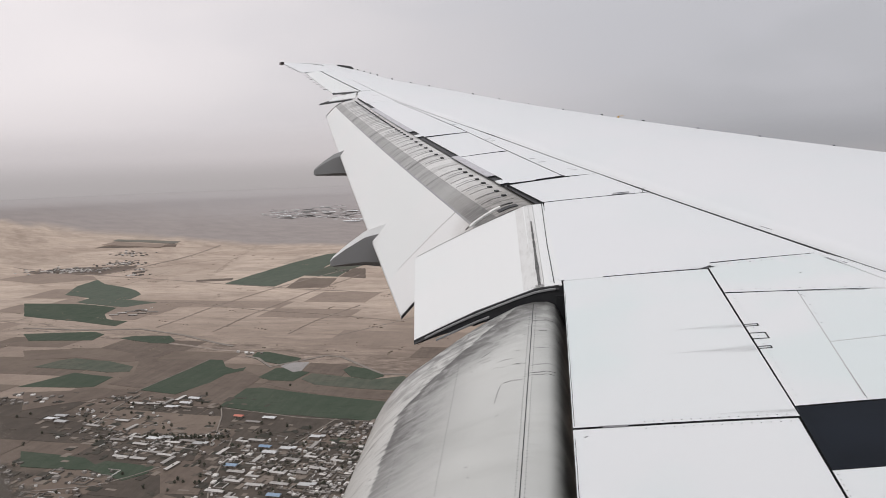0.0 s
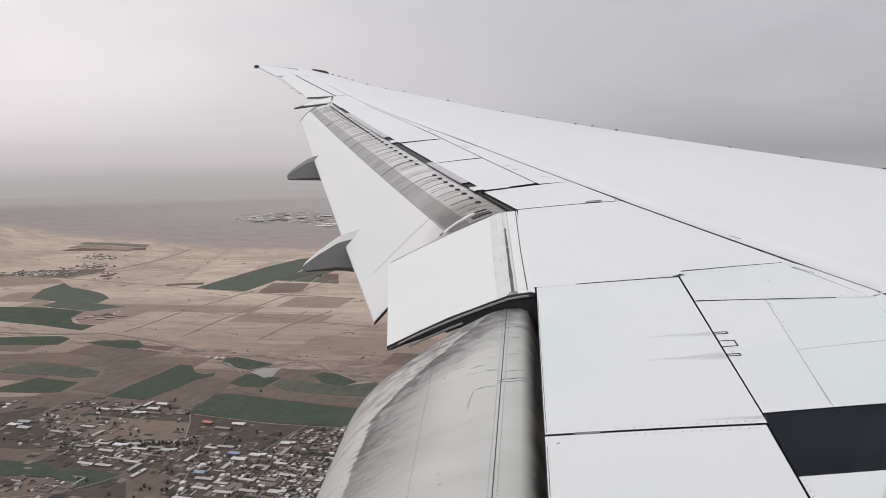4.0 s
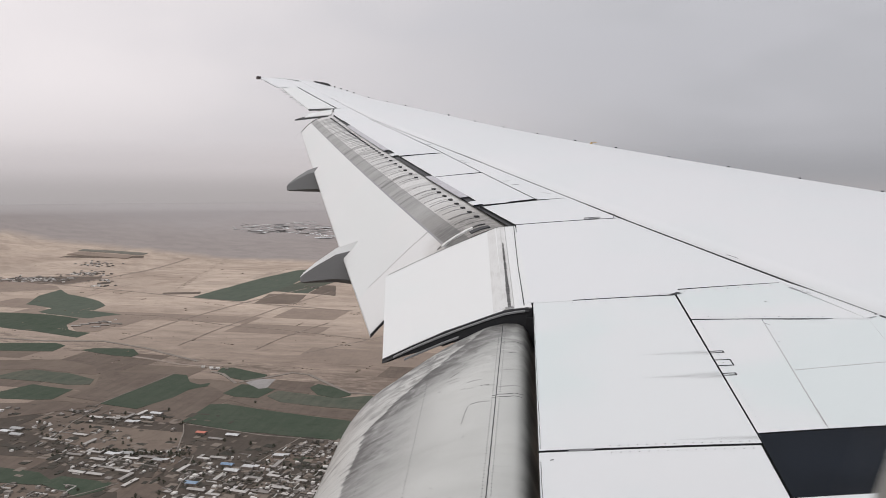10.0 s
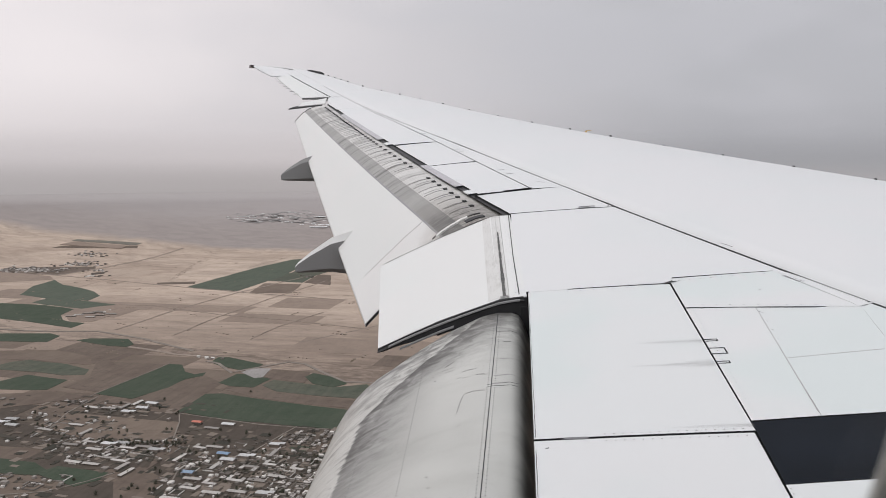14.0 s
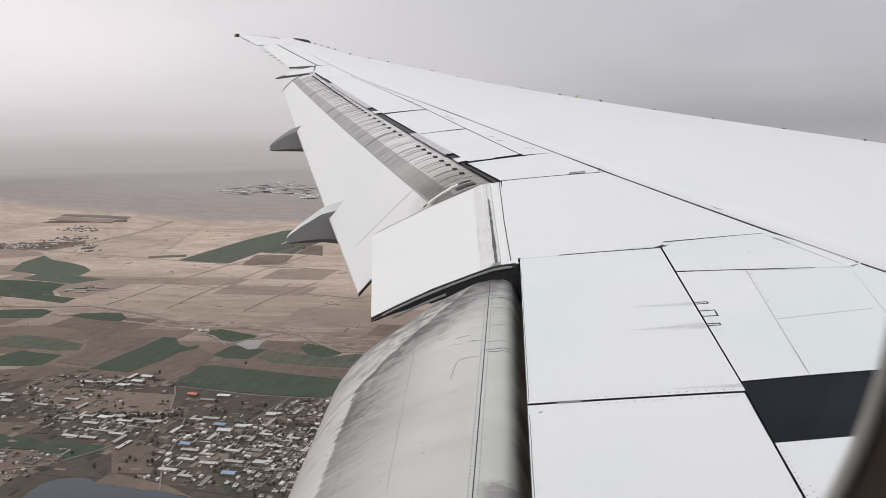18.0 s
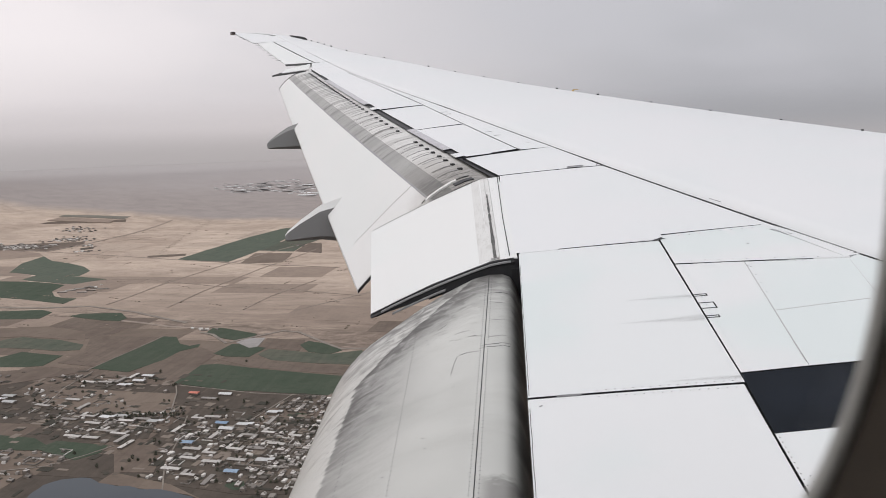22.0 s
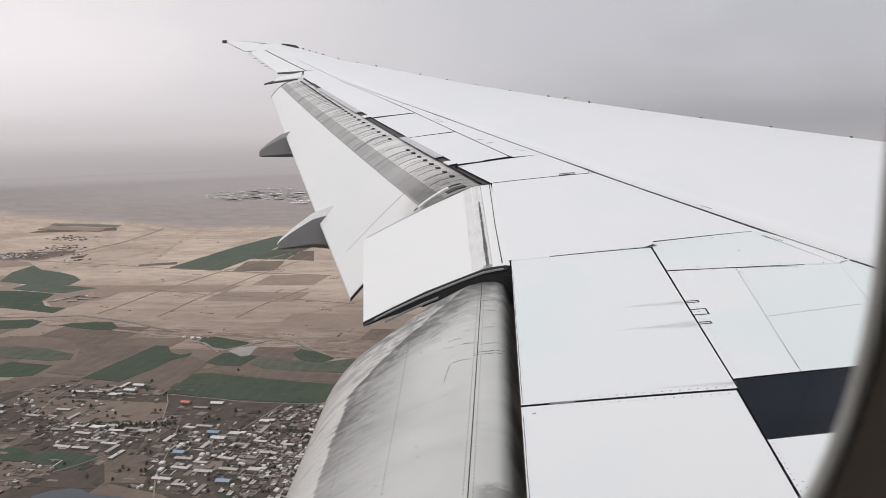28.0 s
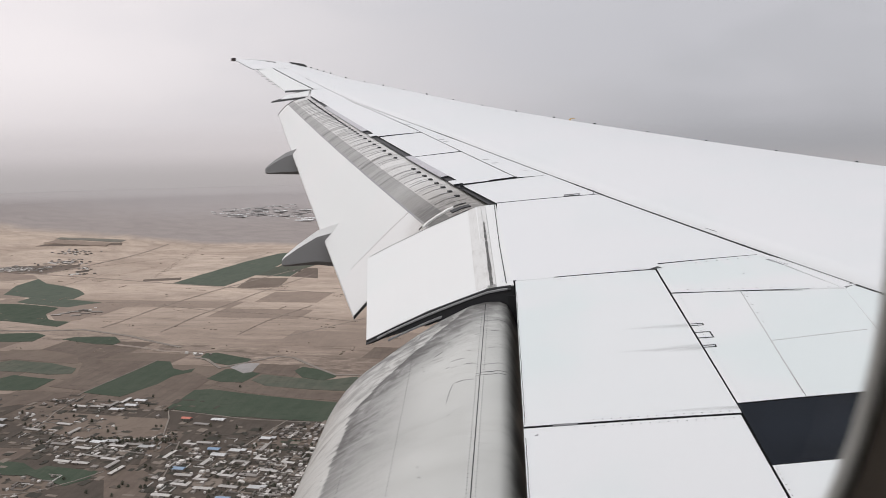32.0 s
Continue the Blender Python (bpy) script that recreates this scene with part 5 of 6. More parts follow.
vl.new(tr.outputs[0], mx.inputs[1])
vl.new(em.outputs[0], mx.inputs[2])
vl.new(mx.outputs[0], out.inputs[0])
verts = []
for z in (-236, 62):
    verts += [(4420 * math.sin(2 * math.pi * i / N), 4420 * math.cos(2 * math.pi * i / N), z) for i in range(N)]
tagged(new("backdrop", mesh_from("backdrop", verts, [(i, (i + 1) % N, N + (i + 1) % N, N + i) for i in range(N)], veil)), "glowing veil standing in for thin haze before the far slope", "haze", kind="structure")

# ---------------------------------------------------------------- fields
WORDS = {"young": "far green wheat field greyed for haze", "green": "dark green field of young wheat", "pale": "thin pale green field with bare patches", "dry": "grey-green strip field on the far plain", "brown": "ploughed brown field",
         "plots": "dark brown garden plots", "soil": "harrowed light brown field", "tan": "bare tan field on the plain", "dust": "dusty fallow field", "grey": "pale grey mulched field"}


FIELD_COUNT = [0]


def field(kind, *pts, high=0.62):
    """One field: a thin raised sheet of soil and crop with uneven borders."""
    FIELD_COUNT[0] += 1
    high += 0.004 * (FIELD_COUNT[0] % 40)
    ring = []
    n = len(pts)
    for i in range(n):
        a, b = Vector(pts[i]), Vector(pts[(i + 1) % n])
        m = max(1, int((b - a).length / 45))
        for j in range(m):
            p = a.lerp(b, j / m)
            w = 5.0 if j else 0.0
            ring.append((p.x + w * noise.noise(Vector((p.x / 60, p.y / 60, 3))), p.y + w * noise.noise(Vector((p.x / 60, p.y / 60, 9)))))
    cx, cy = sum(p[0] for p in ring) / len(ring), sum(p[1] for p in ring) / len(ring)
    z = land_z(cx, cy)
    area = sum(ring[i][0] * ring[(i + 1) % len(ring)][1] - ring[(i + 1) % len(ring)][0] * ring[i][1] for i in range(len(ring)))
    if area < 0:
        ring = ring[::-1]
    m = len(ring)
    v = [(x - cx, y - cy, land_z(x, y) + high - z) for x, y in ring] + [(x - cx, y - cy, land_z(x, y) - 0.5 - z) for x, y in ring]
    f = [tuple(range(m))] + [(i, i + m, (i + 1) % m + m, (i + 1) % m) for i in range(m)]
    ob = new("field", mesh_from("field", v, f, CROPS[kind]))
    ob.location = (cx, cy, z)
    return tagged(ob, WORDS[kind], "field", "fields", "structure")


# parcels of the plain, in strips between tracks
rnd = random.Random(7)
y = 560.0
while y < 3250:
    deep = (48 + 45 * rnd.random()) * (1 + max(0, y - 900) / 1300)
    x = -1.12 * y - 150 + 60 * rnd.random()
    while x < 260:
        wide = (55 + 110 * rnd.random()) * (1 + max(0, y - 900) / 1300)
        if y < 1090:
            kind = rnd.choice(("plots", "plots", "brown", "plots", "", "soil", "plots", "grey" if rnd.random() < 0.3 else "brown"))
        elif y < 1500:
            kind = rnd.choice(("brown", "brown", "soil", "soil", "brown", "soil", "brown", "soil", "dust"))
        elif y < 2250:
            kind = rnd.choice(("dust", "", "", "", "", "dust", "", ""))
        else:
            kind = rnd.choice(("tan", "", "", "", "tan", "", "", ""))
        if kind and math.hypot(x, y) < 3050 and not 1200 < y + 0.29 * x + 0.5 * deep < 1350:
            g = 0.5 + 1.6 * rnd.random() ** 3
            t = 0.06
            field(kind, (x + g, y + g - t * (x + 700)), (x + wide - g, y + g - t * (x + wide + 700)), (x + wide - g + 12, y + deep - g - t * (x + wide + 700)), (x + g + 12, y + deep - g - t * (x + 700)), high=0.14 + 0.1 * rnd.random())
        x += wide
    y += deep
# fields that stand out
field("plots", (-474, 1066), (-391, 1063), (-366, 967), (-463, 978), high=0.45)
field("plots", (-342, 967), (-269, 970), (-238, 751), (-302, 748), high=0.45)
field("plots", (-484, 933), (-379, 956), (-302, 748), (-402, 771), high=0.45)
field("plots", (-661, 979), (-503, 973), (-481, 895), (-587, 873), high=0.45)
field("brown", (-811, 1216), (-800, 1285), (-847, 1389), (-688, 1382), (-729, 1195))
field("brown", (-644, 1172), (-610, 1287), (-583, 1313), (-532, 1271), (-543, 1117), (-608, 1149))
field("soil", (-1155, 1438), (-988, 1467), (-879, 1422), (-842, 1360), (-909, 1371), (-995, 1391), (-1096, 1362))
field("brown", (-519, 1237), (-446, 1238), (-330, 1208), (-227, 1189), (-220, 1149), (-381, 1177), (-447, 1197))
field("brown", (-472, 1372), (-392, 1361), (-383, 1290), (-448, 1307), (-470, 1318))
field("brown", (-942, 1160), (-805, 1190), (-730, 1170), (-779, 1134), (-872, 1069))
field("soil", (-730, 1030), (-719, 1086), (-519, 1065), (-491, 984), (-604, 970))
field("brown", (-509, 859), (-493, 895), (-441, 861), (-426, 798), (-475, 797))
field("soil", (-481, 770), (-475, 797), (-391, 769), (-318, 722), (-360, 746))
field("dust", (-1200, 1833), (-1227, 1914), (-1132, 1967), (-1069, 1838), (-1073, 1751), (-1126, 1739))
field("brown", (-2010, 2560), (-1880, 2680), (-1640, 2720), (-1600, 2640), (-1640, 2500), (-1900, 2500), high=0.5)
field("dust", (-2010, 2400), (-1900, 2560), (-1660, 2460), (-1600, 2390), (-1760, 2300), high=0.5)
field("dry", (-2030, 3179), (-2022, 3210), (-1725, 3245), (-1735, 3202), high=1.5)
field("brown", (-2023, 3094), (-1720, 3196), (-1705, 3160), (-2042, 3055), high=1.3)
field("young", (-867, 2457), (-868, 2636), (-727, 2655), (-721, 2426))
field("soil", (-830, 2205), (-846, 2396), (-715, 2391), (-698, 2221))
field("brown", (-717, 2427), (-716, 2614), (-671, 2612), (-615, 2388))
field("brown", (-1210, 2367), (-1093, 2407), (-1077, 2362), (-1195, 2330))
field("plots", (-1561, 2552), (-1527, 2591), (-1505, 2543), (-1534, 2509))
field("dust", (-2041, 3109), (-2010, 3166), (-1761, 3175), (-1760, 3123), high=3.0)
field("young", (-1517, 2095), (-1582, 2252), (-1593, 2384), (-1505, 2292), (-1406, 2236), (-1322, 2174), (-1264, 2106), (-1253, 2027), (-1383, 2039))
field("young", (-1395, 2056), (-1256, 2019), (-1137, 1975), (-1166, 1952), (-1197, 1906), (-1345, 1955), (-1397, 1980))
field("green", (-1449, 1957), (-1340, 1947), (-1217, 1899), (-1204, 1819), (-1158, 1758), (-1123, 1739), (-1084, 1732), (-1084, 1677), (-1185, 1714), (-1423, 1788), (-1555, 1959))
field("young", (-1072, 2286), (-1047, 2491), (-1004, 2777), (-942, 3019), (-855, 3104), (-802, 3045), (-833, 2812), (-851, 2457), (-879, 2238))
field("pale", (-841, 2457), (-821, 2811), (-743, 2952), (-675, 2817), (-740, 2489))
field("green", (-1269, 1587), (-1196, 1603), (-1097, 1614), (-1059, 1592), (-1052, 1534), (-1143, 1529), (-1207, 1524))
field("green", (-995, 1555), (-976, 1576), (-884, 1581), (-846, 1534), (-850, 1510), (-894, 1515))
field("pale", (-1015, 1366), (-990, 1383), (-898, 1363), (-827, 1329), (-815, 1295), (-856, 1287), (-911, 1301), (-1037, 1315))
field("green", (-976, 1190), (-951, 1230), (-923, 1283), (-827, 1259), (-827, 1199), (-860, 1192))
field("green", (-727, 1185), (-690, 1386), (-662, 1382), (-634, 1335), (-608, 1320), (-592, 1335), (-588, 1313), (-612, 1287), (-619, 1235), (-651, 1166))
field("green", (-613, 1407), (-614, 1446), (-592, 1450), (-503, 1404), (-504, 1383), (-533, 1359), (-575, 1379))
field("green", (-541, 1271), (-529, 1332), (-512, 1332), (-453, 1307), (-467, 1251), (-510, 1254))
field("green", (-544, 1111), (-537, 1205), (-509, 1211), (-445, 1191), (-277, 1150), (-218, 1140), (-238, 1057), (-348, 1069), (-443, 1079))
field("green", (-393, 1326), (-384, 1353), (-352, 1338), (-313, 1309), (-304, 1291), (-324, 1267), (-365, 1283))
field("pale", (-455, 1265), (-446, 1300), (-370, 1280), (-324, 1267), (-267, 1292), (-236, 1242), (-270, 1209), (-332, 1215), (-418, 1232))
field("green", (-749, 908), (-694, 901), (-640, 893), (-610, 872), (-614, 855), (-711, 858))
field("green", (-617, 860), (-602, 885), (-524, 872), (-523, 850), (-544, 828))
field("green", (-326, 767), (-325, 781), (-307, 779), (-298, 759), (-313, 758))
field("green", (-316, 979), (-307, 989), (-285, 984), (-289, 969))
field("grey", (-525, 1344), (-515, 1371), (-476, 1375), (-472, 1314), (-486, 1307))


# ---------------------------------------------------------------- tracks, bank and lake


def ribbon(name, pts, width, material, label, high=0.98):
    dense = []
    for a, b in zip(pts, pts[1:]):
        a, b = Vector(a), Vector(b)
        m = max(1, int((b - a).length / 60))
        dense += [a.lerp(b, j / m) for j in range(m)]
    dense.append(Vector(pts[-1]))
    v = []
    for i, p in enumerate(dense):
        d = (dense[min(i + 1, len(dense) - 1)] - dense[max(i - 1, 0)]).normalized()
        w = Vector((-d.y, d.x)) * width / 2 * (1 + 0.3 * noise.noise(Vector((p.x / 40, p.y / 40, 0))))
        o = Vector((noise.noise(Vector((p.x / 90, p.y / 90, 5))), noise.noise(Vector((p.x / 90, p.y / 90, 8))))) * 4
        for q in (p + o - w, p + o + w):
            v.append((q.x, q.y, land_z(q.x, q.y) + high))
    n = len(v)
    v += [(x, y, z - 1.2) for x, y, z in v]
    f = [(2 * i, 2 * i + 1, 2 * i + 3, 2 * i + 2) for i in range(len(dense) - 1)]
    f += [(2 * i, 2 * i + 2, n + 2 * i + 2, n + 2 * i) for i in range(len(dense) - 1)] + [(2 * i + 1, n + 2 * i + 1, n + 2 * i + 3, 2 * i + 3) for i in range(len(dense) - 1)]
    return tagged(new(name, mesh_from(name, v, f, material)), label, "road" if "road" in name else "bank", kind="structure")


ribbon("road", [(-2145, 2669), (-1898, 2584), (-1652, 2482), (-1344, 2385), (-1078, 2286), (-821, 2206), (-496, 2121)], 6, ROAD_DARK, "dark earth track over the dry plain", 0.980)
ribbon("road", [(-1652, 2482), (-1596, 2679), (-1554, 2999), (-1522, 3230)], 10, ROAD_DARK, "dark earth track over the dry plain", 0.990)
ribbon("road", [(-964, 1664), (-932, 1931), (-867, 2208), (-754, 2539)], 5, ROAD_DARK, "dark earth track over the dry plain", 1.000)
ribbon("road", [(-798, 1629), (-789, 1767), (-770, 1891), (-734, 2109), (-652, 2460)], 4, ROAD_DARK, "dark earth track over the dry plain", 1.010)
ribbon("road", [(-1128, 1975), (-1018, 1972), (-778, 1869), (-610, 1832), (-354, 1744)], 4, ROAD_DARK, "dark earth track over the dry plain", 1.020)
ribbon("road", [(-605, 1607), (-583, 1746), (-518, 1939)], 3, ROAD_DARK, "dark earth track over the dry plain", 1.030)
ribbon("earth_bank", [(-846, 1510), (-791, 1491), (-712, 1459), (-632, 1446), (-620, 1459)], 9, ROAD_DARK, "dry stream bed with pale sandy edges", 1.040)
ribbon("earth_bank", [(-626, 1415), (-595, 1399), (-541, 1336), (-534, 1351), (-502, 1383), (-457, 1425), (-419, 1417), (-354, 1346), (-311, 1302), (-237, 1303)], 7, ROAD, "dry stream bed with pale sandy edges", 1.050)
ribbon("earth_bank", [(-1316, 1649), (-1130, 1631), (-997, 1647), (-852, 1586), (-689, 1491)], 8, ROAD, "dry stream bed with pale sandy edges", 1.060)
ribbon("road", [(-730, 1170), (-727, 1192), (-711, 1286), (-691, 1390)], 1.8, ROAD, "pale dusty farm track between fields", 1.070)
ribbon("road", [(-548, 1106), (-464, 1086), (-392, 1065), (-238, 1055)], 1.8, ROAD, "pale dusty farm track between fields", 1.080)
ribbon("road", [(-655, 786), (-619, 797), (-570, 811), (-537, 841), (-525, 858), (-516, 872)], 1.8, ROAD, "pale dusty farm track between fields", 1.090)
ribbon("road", [(-703, 1016), (-717, 1086), (-715, 1170)], 1.8, ROAD, "pale dusty farm track between fields", 1.100)
ribbon("road", [(-491, 984), (-518, 1065), (-538, 1106)], 1.8, ROAD, "pale dusty farm track between fields", 1.110)
ribbon("road", [(-363, 956), (-347, 1010), (-329, 1065)], 1.8, ROAD, "pale dusty farm track between fields", 1.120)
ribbon("road", [(-390, 745), (-419, 814), (-434, 879), (-461, 974)], 1.8, ROAD, "pale dusty farm track between fields", 1.130)

# thin tracks and ditches over the dry plain
rnd = random.Random(3)
for n in range(9):
    x, y = rnd.uniform(-1900, 100), rnd.uniform(1500, 3000)
    if x < -0.95 * y:
        continue
    ang = rnd.choice((-0.34, -0.30, 1.48, 1.42, 0.9)) + rnd.uniform(-0.08, 0.08)
    half = rnd.uniform(120, 420)
    dx_, dy_ = math.cos(ang) * half, math.sin(ang) * half
    ribbon("earth_bank", [(x - dx_, y - dy_), (x + rnd.uniform(-12, 12), y + rnd.uniform(-12, 12)), (x + dx_, y + dy_)], rnd.uniform(1.5, 3.5), rnd.choice((ROAD_DARK, ROAD_DARK, ROAD)), "thin track or ditch over the plain", 0.46 + 0.006 * n)
SHORE = [(-541, 725), (-542, 757), (-526, 776), (-494, 781), (-477, 766), (-427, 759), (-382, 750), (-351, 738), (-322, 687), (-424, 650), (-522, 678)]
v = []
for a, b in zip(SHORE, SHORE[1:] + SHORE[:1]):
    for j in range(6):
        q = Vector(a).lerp(Vector(b), j / 6)
        v.append((q.x + 5 * noise.noise(Vector((q.x / 22, q.y / 22, 2))), q.y + 5 * noise.noise(Vector((q.x / 22, q.y / 22, 4))), GROUND + 2.2))
tagged(new("lake", mesh_from("lake", v, [tuple(range(len(v)))[::-1]], WATER)), "still grey lake beside the village", "lake", kind="structure")


def wet(x, y):
    return ((x + 430) / 125) ** 2 + ((y - 710) / 72) ** 2 < 1.0


# ---------------------------------------------------------------- houses


def house_mesh(w, d, h, pitched=0.0):
    """Walls with a parapet or gable, and the roof set inside it."""
    v, f = box(0, 0, h / 2, w, d, h)
    wall = (v, [q for i, q in enumerate(f) if i != 1])
    if pitched:
        e = 0.5
        roof = ([(-w / 2 - e, -d / 2 - e, h), (w / 2 + e, -d / 2 - e, h), (w / 2 + e, 0, h + pitched), (-w / 2 - e, 0, h + pitched), (w / 2 + e, d / 2 + e, h), (-w / 2 - e, d / 2 + e, h)],
                [(0, 1, 2, 3), (3, 2, 4, 5), (1, 4, 2), (0, 3, 5), (0, 5, 4, 1)])
    else:
        roof = joined([box(0, 0, h + 0.05, w * 0.94, d * 0.94, 0.3), box(w * 0.2, d * 0.15, h + 1.0, w * 0.28, d * 0.3, 1.7)])
    return wall, roof


MODELS = []


def model(w, d, h, roof_material, pitched, label, name="house", category="house"):
    wall, roof = house_mesh(w, d, h, pitched)
    ob = new(name, mesh_from(name, *wall, HOUSE_WALL))
    r = new("roof", mesh_from("roof", *roof, roof_material))
    r.parent = ob
    # door and windows in the long side
    for nm, cx, cz, sw, sh in (("door", -w * 0.1, 1.05, 1.2, 2.1), ("window", w * 0.25, 1.7, 1.1, 0.9), ("window", -w * 0.32, 1.7, 1.4, 1.1)):
        vv, ff = box(cx, -d / 2 - 0.02, cz, sw, 0.12, sh)
        p = new(nm, mesh_from(nm, vv, ff, COVE))
        p.parent = ob
    tagged(ob, label, category, "village houses")
    MODELS.append([ob, False])
    return ob


model(7.6, 5.6, 2.7, HOUSE_ROOF, 0, "flat-roofed mud-brick house in the village")
model(5.6, 7.6, 2.7, HOUSE_ROOF, 0, "small flat-roofed block house in the village")
model(10, 5.8, 2.9, HOUSE_ROOF, 0, "long flat-roofed house with pale walls")
model(5.8, 5.8, 4.6, HOUSE_ROOF, 0, "pale two-storey flat-roofed house in the village")
model(24, 6.0, 3.0, PALE_ROOF, 0.8, "long pale-roofed farm shed", "farm_shed", "shed")
model(20, 9, 3.5, SHED_ROOF, 1.4, "white sheet-roofed store building", "farm_shed", "shed")
model(17, 8, 3.5, BLUE_ROOF, 1.4, "blue sheet-roofed store building", "farm_shed", "shed")
model(15, 8, 3.5, RED_ROOF, 1.4, "red sheet-roofed store building", "farm_shed", "shed")


def block(wings, h, roof_material, label):
    """A flat-roofed building of several wings round a yard."""
    wall = joined([(box(cx, cy, h / 2, w, d, h)[0], [q for i, q in enumerate(box(0, 0, 0, 1, 1, 1)[1]) if i != 1]) for cx, cy, w, d in wings])
    ob = new("courtyard_building", mesh_from("courtyard_building", *wall, HOUSE_WALL))
    for n, (cx, cy, w, d) in enumerate(wings):
        r = new("roof", mesh_from("roof", *box(cx, cy, h + 0.1 + 0.02 * n, w + 0.3, d + 0.3, 0.25), roof_material))
        r.parent = ob
    tagged(ob, label, "building", "village houses")
    MODELS.append([ob, False])


block(((0, 0, 19, 5), (-7, 7, 5, 9)), 3.2, PALE_ROOF, "L-shaped pale-roofed building round a yard")
block(((0, 0, 24, 5.5), (-9.5, 7.5, 5, 9.5), (9.5, 6, 5, 6.5)), 3.4, PALE_ROOF, "U-shaped pale-roofed building round a yard")
block(((0, 0, 6, 26),), 3.2, PALE_ROOF, "long narrow pale-roofed barrack")
block(((0, 0, 16, 9), (11, 3, 7, 7)), 4.0, SHED_ROOF, "white-roofed store with a lean-to")


def place(i, x, y, turn):
    ob, used = MODELS[i]
    m = pose(x, y, land_z(x, y) - 0.1, 0, 0, turn)
    if not used:
        MODELS[i][1] = True
        ob.matrix_basis = m
        return ob
    return copy_thing(ob, m)


rnd = random.Random(11)
taken = []


def free(x, y, r):
    if any((x - a) ** 2 + (y - b) ** 2 < (r + c) ** 2 for a, b, c in taken):
        return False
    taken.append((x, y, r))
    return True


# long sheds in loose rows
for x, y, i, turn in ((-623, 1096, 11, -8), (-606, 1118, 5, -8), (-628, 1142, 4, 78), (-602, 1142, 5, -8), (-640, 1122, 4, 80), (-660, 1111, 4, -5), (-690, 1112, 4, -8), (-792, 1030, 11, -8), (-765, 1020, 5, -8), (-782, 1045, 5, -8),
                      (-702, 1007, 10, 80), (-668, 1032, 4, -8), (-636, 1004, 4, 82), (-628, 955, 4, -8), (-606, 966, 9, -8), (-578, 962, 11, -8), (-556, 968, 5, -8), (-540, 950, 9, -8), (-520, 958, 4, -8), (-500, 948, 11, -8), (-585, 942, 4, -8),
                      (-588, 897, 4, -8), (-560, 893, 4, -8), (-548, 914, 8, -8), (-528, 906, 9, -8), (-515, 890, 4, 80), (-499, 872, 10, -10), (-452, 925, 10, -10), (-440, 962, 8, -8), (-420, 968, 4, -8), (-398, 945, 6, -8), (-384, 926, 5, -8), (-392, 905, 10, -10), (-366, 940, 11, -8),
                      (-345, 905, 9, 172), (-322, 915, 8, -8), (-330, 955, 10, -10), (-338, 985, 11, -8), (-420, 880, 6, -8), (-405, 862, 4, -8), (-378, 850, 8, -8), (-350, 862, 9, -8), (-322, 866, 4, -8), (-398, 834, 9, -8), (-365, 826, 4, -8), (-335, 832, 4, -8), (-408, 806, 4, -8), (-380, 790, 8, -8), (-350, 778, 10, -10), (-330, 800, 6, -8), (-300, 880, 4, -8), (-282, 905, 8, -8), (-302, 830, 11, -8),
                      (-488, 1062, 7, -8), (-436, 1058, 5, -8), (-455, 1040, 4, -8)):
    taken.append((x, y, 15))
    place(i, x, y, turn + rnd.uniform(-3, 3))
count = 0
extra = []


def settle(cx, cy, sx, sy, lean, fill, pitch=9.6):
    """Houses in crooked rows and blocks round a centre, thinning outwards."""
    global count
    c, s = math.cos(radians(lean)), math.sin(radians(lean))
    nu, nv = int(sx * 1.3 / pitch), int(sy * 1.3 / pitch)
    for i in range(-nu, nu + 1):
        for j in range(-nv, nv + 1):
            if i % 5 == 0 or j % 4 == 0:
                continue
            u, w = i * pitch / sx, j * pitch / sy
            clump = noise.noise(Vector((i * 0.19 + cx, j * 0.19 + cy, 1)))
            if rnd.random() > fill * (1.25 - u * u - w * w) + 0.7 * clump:
                continue
            lx, ly = i * pitch + rnd.uniform(-2.4, 2.4), j * pitch + rnd.uniform(-2.4, 2.4)
            x, y = cx + lx * c - ly * s, cy + lx * s + ly * c
            if wet(x, y) or not free(x, y, 4.0):
                continue
            turn = lean + rnd.choice((0, 90)) + rnd.uniform(-5, 5)
            if count < 300 and rnd.random() < 0.6:
                place(rnd.choice((0, 0, 1, 1, 2, 3, 0, 1, 2)), x, y, turn)
                count += 1
            else:
                extra.append((x, y, turn))


settle(-565, 955, 80, 24, -8, 1.0)
settle(-560, 905, 50, 22, -8, 0.7)
settle(-350, 850, 95, 85, -8, 0.85)
settle(-268, 850, 48, 110, -8, 1.25)
settle(-290, 1018, 42, 42, -8, 1.4)
settle(-405, 935, 52, 35, -8, 0.6)
settle(-735, 1128, 48, 16, -8, 0.5)
settle(-660, 1005, 70, 40, -8, 0.12)
settle(-190, 900, 75, 160, -8, 0.8)
settle(-650, 810, 70, 45, -8, 0.16)
settle(-480, 1050, 60, 14, -8, 0.25)
pieces = []


def stuff_house(x, y, turn, k=1.0):
    w, d, h = (5 + 4 * rnd.random()) * k, (4.5 + 3 * rnd.random()) * k, 2.4 + 1.0 * rnd.random()
    pieces.append(box(x, y, land_z(x, y) + h / 2, w, d, h, radians(turn)))


